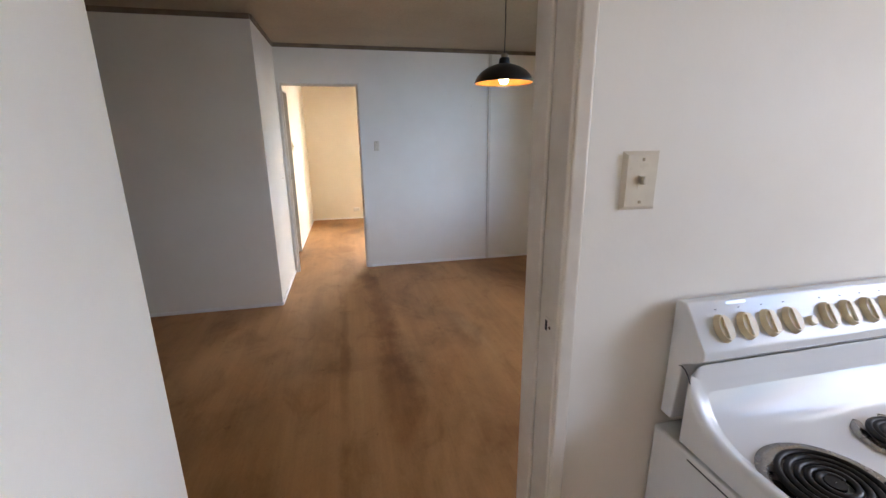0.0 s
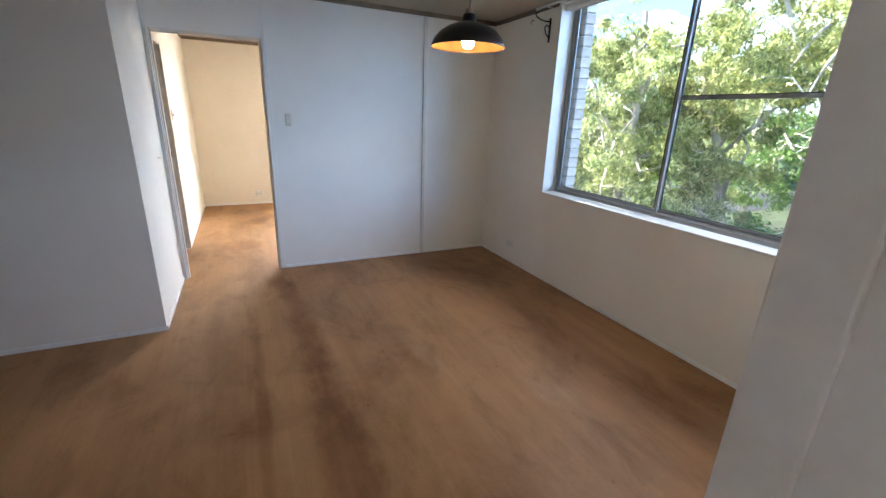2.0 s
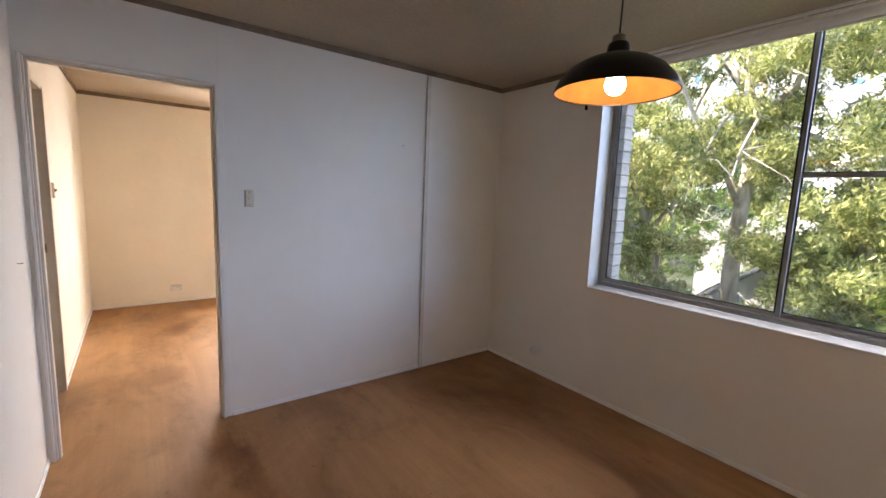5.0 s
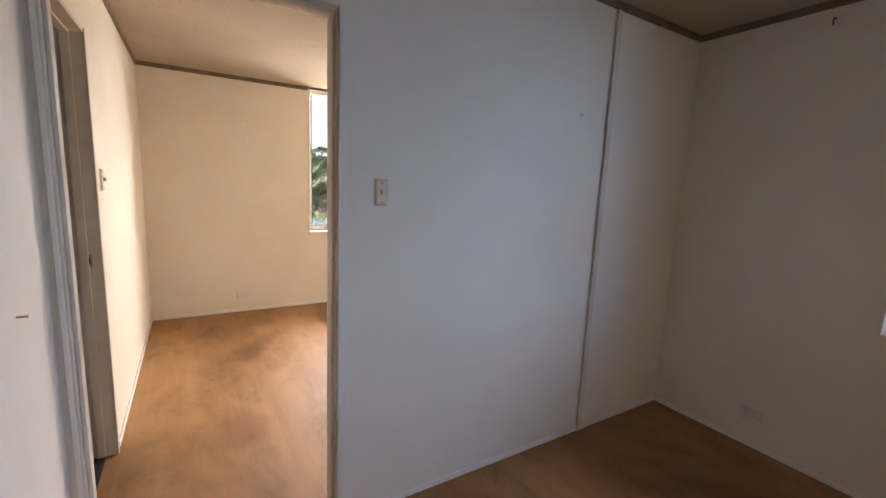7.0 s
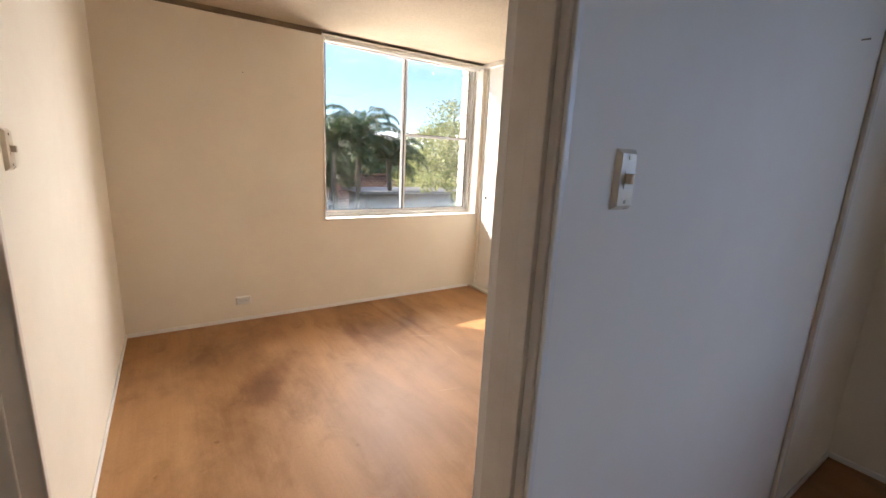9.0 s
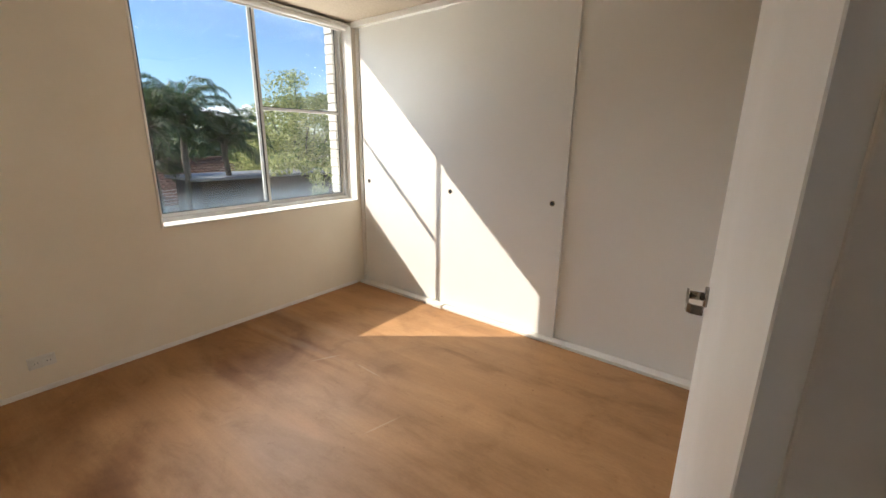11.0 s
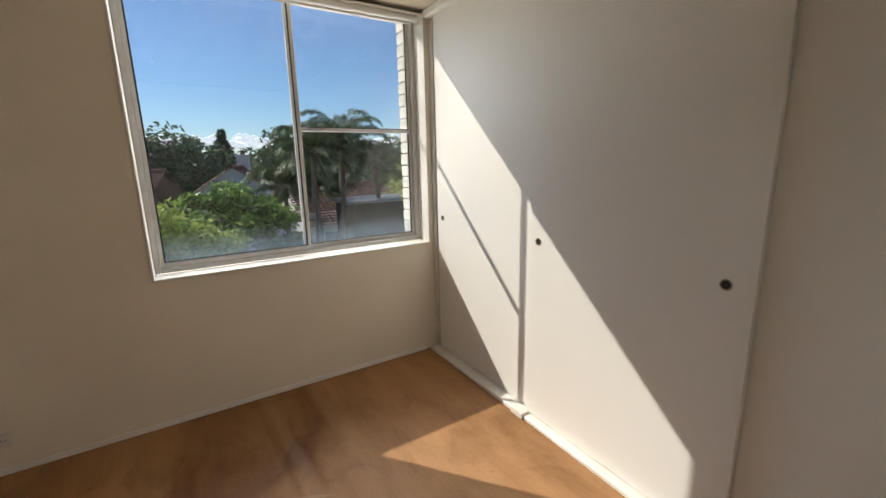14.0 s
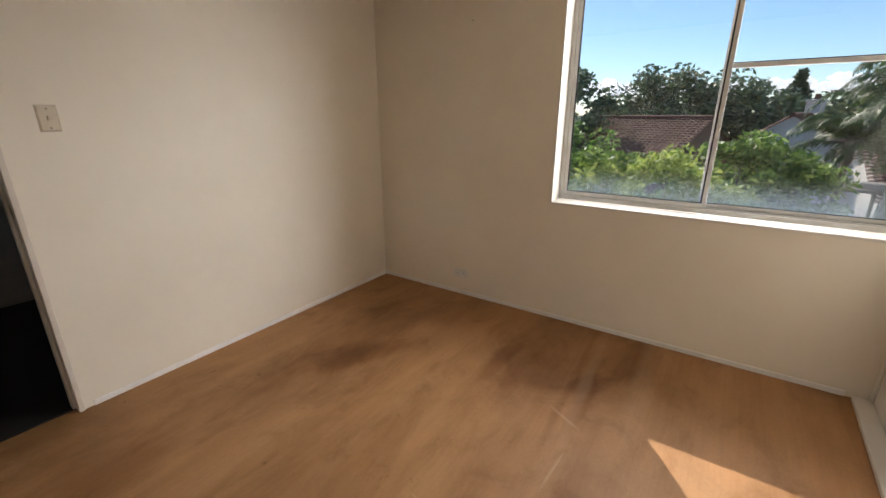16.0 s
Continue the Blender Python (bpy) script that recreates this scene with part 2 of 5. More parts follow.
def glass_material(haze):
    """Thin window glass: clear with a mirror sheen; haze leaves salt bloom on the lowest part."""
    m, t, b = material("window_glass")
    t.nodes.remove(b)
    out = t.nodes["Material Output"]
    clear, gloss, dirt = t.nodes.new("ShaderNodeBsdfTransparent"), t.nodes.new("ShaderNodeBsdfGlossy"), t.nodes.new("ShaderNodeBsdfDiffuse")
    gloss.inputs["Roughness"].default_value = 0.01
    dirt.inputs["Color"].default_value = (0.42, 0.52, 0.62, 1)
    lw = node(t, "ShaderNodeLayerWeight", Blend=0.5)
    fres = node(t, "ShaderNodeMath")
    fres.operation = "POWER"
    fres.inputs[1].default_value = 4.0
    t.links.new(lw.outputs["Facing"], fres.inputs[0])
    sheen = node(t, "ShaderNodeMapRange", From_Min=0.0, From_Max=1.0, To_Min=0.05, To_Max=0.85)
    t.links.new(fres.outputs[0], sheen.inputs["Value"])
    m1, m2 = t.nodes.new("ShaderNodeMixShader"), t.nodes.new("ShaderNodeMixShader")
    t.links.new(sheen.outputs[0], m1.inputs[0])
    t.links.new(clear.outputs[0], m1.inputs[1])
    t.links.new(gloss.outputs[0], m1.inputs[2])
    sep = t.nodes.new("ShaderNodeSeparateXYZ")
    t.links.new(coords(t), sep.inputs[0])
    low = node(t, "ShaderNodeMapRange", From_Min=0.87, From_Max=1.10, To_Min=haze, To_Max=0.0)
    low.interpolation_type = "SMOOTHSTEP"
    t.links.new(sep.outputs[2], low.inputs["Value"])
    n = node(t, "ShaderNodeTexNoise", Scale=9.0, Detail=5.0)
    t.links.new(coords(t), n.inputs["Vector"])
    mul = t.nodes.new("ShaderNodeMath")
    mul.operation = "MULTIPLY"
    t.links.new(low.outputs[0], mul.inputs[0])
    t.links.new(ramp(t, n.outputs[0], [(0.3, (0.85,) * 3), (0.7, (1.08,) * 3)]), mul.inputs[1])
    t.links.new(mul.outputs[0], m2.inputs[0])
    t.links.new(m1.outputs[0], m2.inputs[1])
    t.links.new(dirt.outputs[0], m2.inputs[2])
    t.links.new(m2.outputs[0], out.inputs["Surface"])
    return m


GLASS_LIVING = glass_material(0.10)
GLASS_BED = glass_material(0.34)


def pieced(name, colours, rough, scale=12.0, bump=0.002):
    """Bricks, roof tiles: each piece takes its own tone."""
    m, t, b = material(name)
    info = t.nodes.new("ShaderNodeObjectInfo")
    n = node(t, "ShaderNodeTexNoise", Scale=scale, Detail=5.0)
    t.links.new(coords(t), n.inputs["Vector"])
    tone = ramp(t, info.outputs["Random"], colours)
    t.links.new(mixed(t, tone, ramp(t, n.outputs[0], [(0.3, (0.75,) * 3), (0.7, (1.1,) * 3)]), 1.0, "MULTIPLY"), b.inputs["Base Color"])
    b.inputs["Roughness"].default_value = rough
    bumped(t, b, n.outputs[0], 0.5, bump)
    return m


BRICK = pieced("pale_brick", [(0.0, (0.50, 0.47, 0.42)), (1.0, (0.60, 0.57, 0.50))], 0.85)
MORTAR = paint("mortar", (0.36, 0.33, 0.29), 0.9, 0.2, 0.002)


def foliage(name, dark, mid, light, trans=0.35):
    m, t, b = material(name)
    g = t.nodes.new("ShaderNodeNewGeometry")
    col = ramp(t, g.outputs["Random Per Island"], [(0.0, dark), (0.55, mid), (1.0, light)])
    t.links.new(col, b.inputs["Base Color"])
    b.inputs["Roughness"].default_value = 0.45
    tr, mix = t.nodes.new("ShaderNodeBsdfTranslucent"), t.nodes.new("ShaderNodeMixShader")
    t.links.new(col, tr.inputs["Color"])
    mix.inputs[0].default_value = trans
    t.links.new(b.outputs[0], mix.inputs[1])
    t.links.new(tr.outputs[0], mix.inputs[2])
    t.links.new(mix.outputs[0], t.nodes["Material Output"].inputs["Surface"])
    return m


GUM_LEAF = foliage("gum_leaf", (0.16, 0.21, 0.08), (0.43, 0.46, 0.17), (0.72, 0.71, 0.34), 0.5)
BUSH_LEAF = foliage("bush_leaf", (0.07, 0.14, 0.03), (0.18, 0.30, 0.065), (0.38, 0.50, 0.14), 0.4)
LIME_LEAF = foliage("lime_leaf", (0.18, 0.27, 0.04), (0.36, 0.46, 0.09), (0.54, 0.60, 0.18), 0.4)
DARK_LEAF = foliage("dark_leaf", (0.02, 0.05, 0.014), (0.045, 0.09, 0.025), (0.09, 0.15, 0.045))
FAR_LEAF = foliage("far_leaf", (0.05, 0.085, 0.045), (0.11, 0.16, 0.085), (0.22, 0.28, 0.14), 0.25)
PALM_LEAF = foliage("palm_leaf", (0.02, 0.05, 0.016), (0.06, 0.12, 0.04), (0.24, 0.32, 0.13), 0.35)


def bark(name, pale, dark, scale):
    m, t, b = material(name)
    n = node(t, "ShaderNodeTexNoise", Scale=scale, Detail=6.0, Distortion=0.6)
    t.links.new(coords(t, (1, 1, 0.35)), n.inputs["Vector"])
    t.links.new(ramp(t, n.outputs[0], [(0.35, dark), (0.6, pale)]), b.inputs["Base Color"])
    b.inputs["Roughness"].default_value = 0.85
    bumped(t, b, n.outputs[0], 0.5, 0.01)
    return m


GUM_BARK = bark("gum_bark", (0.66, 0.60, 0.52), (0.30, 0.25, 0.20), 2.5)
PALM_BARK = bark("palm_bark", (0.22, 0.19, 0.15), (0.09, 0.075, 0.06), 6.0)
GROUND = paint("garden_ground", (0.10, 0.12, 0.05), 0.95, 0.5, 0.02, 0.4, 8)
ASPHALT = paint("asphalt", (0.055, 0.055, 0.058), 0.9, 0.3, 0.004, 1.0, 60)
TERRACOTTA = pieced("terracotta_tile", [(0.0, (0.24, 0.085, 0.05)), (1.0, (0.34, 0.13, 0.08))], 0.8, 6.0, 0.004)
ROOF_SHEET = paint("weathered_terracotta", (0.21, 0.105, 0.075), 0.85, 0.35, 0.01, 1.5, 12)
DARK_GLASS = plain("dark_window_glass", (0.03, 0.035, 0.04), 0.12)
CAR_WHITE = paint("car_white", (0.75, 0.76, 0.78), 0.2, 0.03, 0.0001, 3)


# ---- building helpers ----
def bake(name, bm, mat, parent=None, label="", smooth=False):
    me = bpy.data.meshes.new(name)
    bmesh.ops.recalc_face_normals(bm, faces=bm.faces)
    bm.to_mesh(me)
    bm.free()
    for m in mat if isinstance(mat, (list, tuple)) else [mat]:
        me.materials.append(m)
    if smooth:
        for p in me.polygons:
            p.use_smooth = True
    ob = new(name, me)
    if parent:
        ob.parent = parent
    if label:
        ob["label"] = label
    return ob


def part(name, bm, mat, parent, label="", smooth=False):
    return bake(name, bm, mat, parent, label, smooth)


def put_box(bm, x0, x1, y0, y1, z0, z1, bevel=0.0, segments=2):
    made = bmesh.ops.create_cube(bm, size=1.0)
    vs = made["verts"]
    bmesh.ops.scale(bm, vec=(x1 - x0, y1 - y0, z1 - z0), verts=vs)
    bmesh.ops.translate(bm, vec=((x0 + x1) / 2, (y0 + y1) / 2, (z0 + z1) / 2), verts=vs)
    if bevel:
        es = list({e for v in vs for e in v.link_edges})
        bmesh.ops.bevel(bm, geom=es, offset=bevel, segments=segments, affect="EDGES", profile=0.5)


def box(x0, x1, y0, y1, z0, z1, bevel=0.0, segments=2):
    bm = bmesh.new()
    put_box(bm, x0, x1, y0, y1, z0, z1, bevel, segments)
    return bm


def put_tube(bm, pts, radii, sides=8, cap=True):
    """A tapered tube along points."""
    rings = []
    pts = [Vector(p) for p in pts]
    for i, p in enumerate(pts):
        d = (pts[min(i + 1, len(pts) - 1)] - pts[max(i - 1, 0)]).normalized()
        a = d.orthogonal().normalized() if i == 0 else (last - d * last.dot(d)).normalized()
        last = a
        c = d.cross(a)
        r = radii[i] if isinstance(radii, (list, tuple)) else radii
        rings.append([bm.verts.new(p + r * (math.cos(k * math.tau / sides) * a + math.sin(k * math.tau / sides) * c)) for k in range(sides)])
    for r0, r1 in zip(rings, rings[1:]):
        for k in range(sides):
            bm.faces.new((r0[k], r0[(k + 1) % sides], r1[(k + 1) % sides], r1[k]))
    if cap:
        bm.faces.new(rings[0][::-1])
        bm.faces.new(rings[-1])


def tube(pts, radii, sides=8):
    bm = bmesh.new()
    put_tube(bm, pts, radii, sides)
    return bm


def put_lathe(bm, profile, centre, sides=40, closed=False):
    rings = []
    for r, z in profile:
        rings.append([bm.verts.new((centre[0] + r * math.cos(k * math.tau / sides), centre[1] + r * math.sin(k * math.tau / sides), centre[2] + z)) for k in range(sides)])
    for r0, r1 in zip(rings, rings[1:]):
        for k in range(sides):
            bm.faces.new((r0[k], r0[(k + 1) % sides], r1[(k + 1) % sides], r1[k]))
    if closed:
        bm.faces.new(rings[0][::-1])
        bm.faces.new(rings[-1])


def lathe(profile, centre, sides=40, closed=False):
    bm = bmesh.new()
    put_lathe(bm, profile, centre, sides, closed)
    return bm


def empty(name, at=(0, 0, 0), label="", category="", group="", kind=""):
    ob = new(name)
    ob.empty_display_size = 0.1
    ob.location = at
    return tagged(ob, label, category, group, kind)


def wall(name, axis, near, far, a0, a1, z0, z1, openings=(), mat=None, label=""):
    """A wall across axis, from near to far in thickness, a0..a1 along it, with openings (a0, a1, z0, z1) cut right through."""
    us = sorted({a0, a1, *(v for o in openings for v in o[:2])})
    ws = sorted({z0, z1, *(v for o in openings for v in o[2:])})

    def solid(i, j):
        if not (0 <= i < len(us) - 1 and 0 <= j < len(ws) - 1):
            return False
        u, w = (us[i] + us[i + 1]) / 2, (ws[j] + ws[j + 1]) / 2
        return not any(o[0] < u < o[1] and o[2] < w < o[3] for o in openings)

    bm = bmesh.new()
    cache = {}

    def vert(d, u, w):
        key = (d, u, w)
        if key not in cache:
            cache[key] = bm.verts.new((d, u, w) if axis == "x" else (u, d, w))
        return cache[key]

    for i in range(len(us) - 1):
        for j in range(len(ws) - 1):
            if not solid(i, j):
                continue
            u0, u1, w0, w1 = us[i], us[i + 1], ws[j], ws[j + 1]
            for d in (near, far):
                bm.faces.new((vert(d, u0, w0), vert(d, u1, w0), vert(d, u1, w1), vert(d, u0, w1)))
            for di, dj, p, q in ((-1, 0, (u0, w0), (u0, w1)), (1, 0, (u1, w0), (u1, w1)), (0, -1, (u0, w0), (u1, w0)), (0, 1, (u0, w1), (u1, w1))):
                if not solid(i + di, j + dj):
                    bm.faces.new((vert(near, *p), vert(near, *q), vert(far, *q), vert(far, *p)))
    return tagged(bake(name, bm, mat or WALL), label, "wall", kind="structure")


# ---- plan ----
CEILING = 2.425
XE = 2.48            # living east wall, inside
YN = 5.512           # partition, living side
YB = 5.614           # partition, bedroom side
YW = 8.758           # bedroom window wall, inside
DOOR_H = 2.035

tagged(bake("floor", box(-3.8, 3.25, -1.7, 8.97, -0.12, 0.0), FLOOR), "worn tan sheet flooring with dark stains and long streaks", "floor", kind="structure")
slab = box(-3.9, 2.70, -1.8, YN, CEILING, CEILING + 0.2)
put_box(slab, -2.7, 3.25, YN, 8.98, CEILING, CEILING + 0.2)
tagged(bake("ceiling", slab, CEIL), "beige sprayed concrete ceiling slab with a rough texture", "ceiling", kind="structure")

wall("wall_east", "x", XE, 2.70, -1.7, YN, -0.12, CEILING, [(-0.5, 1.1, 1.0, 2.3), (2.32, 4.50, 0.825, CEILING)], label="white painted outer wall with a wide window")
wall("wall_partition", "y", YN, YB, -0.76, 3.25, -0.0, CEILING, [(-0.612, 0.211, 0.0, DOOR_H + 0.022)], label="white painted partition wall with a doorway to the bedroom")
wall("wall_north", "y", YW, 8.98, -0.9, 3.25, -0.12, CEILING, [(0.855, 2.585, 0.835, CEILING)], WALL_BED, "cream painted outer wall with a bedroom window")
wall("wall_bedroom_west", "x", -0.76, -0.66, YB, YW, 0.0, CEILING, [(5.72, 6.49, 0.0, DOOR_H + 0.022)], WALL_BED, "cream painted wall with an open doorway")
wall("wall_bedroom_east", "x", 3.15, 3.25, YB, YW, 0.0, CEILING, label="plain wall behind the wardrobe")
wall("wall_hall_west", "x", -0.73, -0.63, 4.507, YN, 0.0, CEILING, label="short white wall beside the bedroom doorway")
wall("wall_living_north", "y", 4.507, 4.607, -3.8, -0.73, 0.0, CEILING, label="white painted wall with a small skirting")
wall("wall_living_west", "x", -3.9, -3.8, 1.48, 4.607, 0.0, CEILING, label="plain white end wall of the living room")
wall("wall_living_south", "y", 1.48, 1.658, -3.8, -0.505, 0.0, CEILING, label="plain white wall between the kitchen and the living room")
wall("wall_kitchen", "y", 1.48, 1.605, -0.405, XE, 0.0, CEILING, [(-0.405, 0.483, 0.0, DOOR_H + 0.022)], label="white kitchen wall with a doorway and a light switch")
wall("wall_kitchen_west", "x", -0.505, -0.405, -1.7, 1.658, 0.0, CEILING, label="smooth white kitchen side wall")
wall("wall_south", "y", -1.8, -1.7, -0.51, 2.7, 0.0, CEILING, label="plain kitchen end wall")
# Bathroom walls and floor have the room's darkness put into their colours.
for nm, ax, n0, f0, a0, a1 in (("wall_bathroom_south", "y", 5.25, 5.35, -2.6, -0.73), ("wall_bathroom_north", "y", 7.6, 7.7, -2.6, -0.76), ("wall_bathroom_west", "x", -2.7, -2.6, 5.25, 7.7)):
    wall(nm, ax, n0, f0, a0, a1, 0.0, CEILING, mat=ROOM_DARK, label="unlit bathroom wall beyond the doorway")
tagged(bake("floor_bathroom", box(-2.6, -0.70, 5.35, 7.6, 0.0, 0.006), DARK), "bathroom floor coloured near-black for the unlit room's shade", "floor", kind="structure")


# ---- skirtings and ceiling strips ----
def strip(name, x0, x1, y0, y1, z0, z1, mat, label, cat, bevel=0.003):
    return tagged(bake(name, box(x0, x1, y0, y1, z0, z1, bevel, 1), mat), label, cat, kind="structure")


SK, ST = 0.032, 0.010
for i, (x0, x1, y0, y1) in enumerate((
        (0.244, XE, YN - ST, YN - 0.0005), (XE - ST, XE - 0.0005, 1.605, YN - ST), (-3.8, -0.63, 4.507 - ST, 4.5065), (-0.6295, -0.63 + ST, 4.507, YN - 0.012),
        (-0.6595, -0.66 + ST, 6.53, YW - ST), (-0.66 + ST, 2.52, YW - ST, YW - 0.0005), (0.30, 2.5, YB + 0.0005, YB + ST))):
    strip("baseboard_%d" % (i + 1), x0, x1, y0, y1, 0.0, SK, SKIRT, "narrow white painted skirting along the wall", "skirting")
for i, (x0, x1, y0, y1) in enumerate((
        (-0.63, XE, YN - 0.014, YN - 0.0005), (XE - 0.014, XE - 0.0005, 1.605, 2.30), (XE - 0.014, XE - 0.0005, 4.52, YN - 0.014),
        (-3.8, -0.63, 4.507 - 0.014, 4.5065), (-0.6295, -0.616, 4.507, YN - 0.014), (-0.6595, -0.646, YB, YW), (-0.646, 0.85, YW - 0.014, YW - 0.0005), (-0.646, 2.53, YB + 0.0005, YB + 0.014))):
    strip("ceiling_trim_%d" % (i + 1), x0, x1, y0, y1, CEILING - 0.038, CEILING - 0.0005, CORNICE, "thin brown strip where the wall meets the ceiling", "trim", 0.002)

# cover battens over the panel joint
for nm, y0, y1 in (("cover_batten_living", YN - 0.017, YN - 0.0005), ("cover_batten_bedroom", YB + 0.0005, YB + 0.013)):
    tagged(bake(nm, box(1.668, 1.704, y0, y1, 0.0, CEILING - 0.040, 0.005, 3), JAMB), "rounded painted cover batten over a panel joint", "batten", kind="structure")


# ---- door frames ----
def door_frame(name, axis, a0, a1, d0, d1, stop, stop_side, parent_label, trim=0.0):
    """A lining round an opening a0..a1 (clear), d0..d1 deep, with a stop bead and a raised bead edge on both faces."""
    root = empty(name, (0, 0, 0), parent_label, "door frame", kind="structure")

    def piece(nm, u0, u1, v0, v1, z0, z1, mat=JAMB, bevel=0.003):
        b = box(u0, u1, v0, v1, z0, z1, bevel, 2) if axis == "y" else box(v0, v1, u0, u1, z0, z1, bevel, 2)
        return part(nm, b, mat, root)

    t = 0.021
    piece("jamb", a0 - t, a0, d0, d1, 0.0, DOOR_H + t)
    piece("jamb", a1, a1 + t, d0, d1, 0.0, DOOR_H + t)
    piece("head", a0, a1, d0, d1, DOOR_H, DOOR_H + t)
    s0, s1 = stop
    piece("stop_bead", a0, a0 + 0.012, s0, s1, 0.0, DOOR_H, bevel=0.002)
    piece("stop_bead", a1 - 0.012, a1, s0, s1, 0.0, DOOR_H, bevel=0.002)
    piece("stop_bead", a0 + 0.012, a1 - 0.012, s0, s1, DOOR_H - 0.012, DOOR_H, bevel=0.002)
    if trim:
        for v0, v1 in ((d0 - 0.006, d0 + 0.006), (d1 - 0.006, d1 + 0.006)):
            piece("architrave", a0 - trim, a0 - 0.006, v0, v1, 0.0, DOOR_H + trim, bevel=0.005)
            piece("architrave", a1 + 0.006, a1 + trim, v0, v1, 0.0, DOOR_H + trim, bevel=0.005)
            piece("architrave", a0 - 0.006, a1 + 0.006, v0, v1, DOOR_H + 0.006, DOOR_H + trim, bevel=0.005)
    return root


frame_bed = door_frame("door_frame_1", "y", -0.59, 0.189, YN - 0.004, YB + 0.006, (YN + 0.012, YN + 0.050), 1, "cream painted timber frame of the bedroom doorway", 0.0)
# thin beads and a wall joint round the bedroom doorway
for x0, x1 in ((-0.612, -0.598), (0.196, 0.211)):
    part("edge_bead", box(x0, x1, YN - 0.012, YN - 0.003, 0.0, DOOR_H + 0.021, 0.003, 2), TRIM, frame_bed)
part("edge_bead", box(-0.598, 0.196, YN - 0.012, YN - 0.003, DOOR_H + 0.007, DOOR_H + 0.021, 0.003, 2), TRIM, frame_bed)
part("flat_architrave", box(0.213, 0.240, YN - 0.0030, YN - 0.0005, 0.0, CEILING - 0.03, 0.001, 1), WALL, frame_bed)
frame_bath = door_frame("door_frame_2", "x", 5.742, 6.468, -0.775, -0.652, (-0.735, -0.70), 1, "painted timber frame of the dark bathroom doorway", 0.0)
for y0, y1 in ((5.72, 5.742), (6.468, 6.492)):
    part("edge_bead", box(-0.66, -0.648, y0, y1, 0.0, DOOR_H + 0.02, 0.003, 2), JAMB, frame_bath)
frame_kit = empty("door_frame_3", (0, 0, 0), "cream painted kitchen doorway frame with a worn strike plate", "door frame", kind="structure")
part("jamb", box(0.463, 0.483, 1.462, 1.616, 0.0, DOOR_H + 0.02, 0.004, 2), JAMB, frame_kit)
part("stop_bead", box(0.452, 0.463, 1.538, 1.612, 0.0, DOOR_H, 0.004, 2), JAMB, frame_kit)
part("architrave", box(0.470, 0.508, 1.458, 1.4795, 0.0, DOOR_H + 0.05, 0.007, 3), JAMB, frame_kit)
part("living_bead", box(0.484, 0.512, 1.6055, 1.613, 0.0, DOOR_H + 0.03, 0.003, 2), JAMB, frame_kit)
part("head", box(-0.404, 0.463, 1.466, 1.612, DOOR_H, DOOR_H + 0.021, 0.003, 2), JAMB, frame_kit)
part("strike_plate", box(0.4612, 0.4632, 1.482, 1.513, 1.037, 1.075, 0.0006, 1), JAMB, frame_kit, "worn metal strike plate")
part("latch_hole", box(0.4603, 0.4615, 1.501, 1.511, 1.043, 1.068), DARK, frame_kit)
part("strike_screw", tube([(0.4616, 1.489, 1.055), (0.4600, 1.489, 1.055)], 0.004, 10), CHROME, frame_kit)
part("strike_plate", box(-0.713, -0.688, 6.4665, 6.4685, 0.985, 1.045, 0.0005, 1), BRASS, frame_bath, "worn metal strike plate")
part("latch_hole", box(-0.707, -0.695, 6.4655, 6.4670, 1.0, 1.03), DARK, frame_bath)


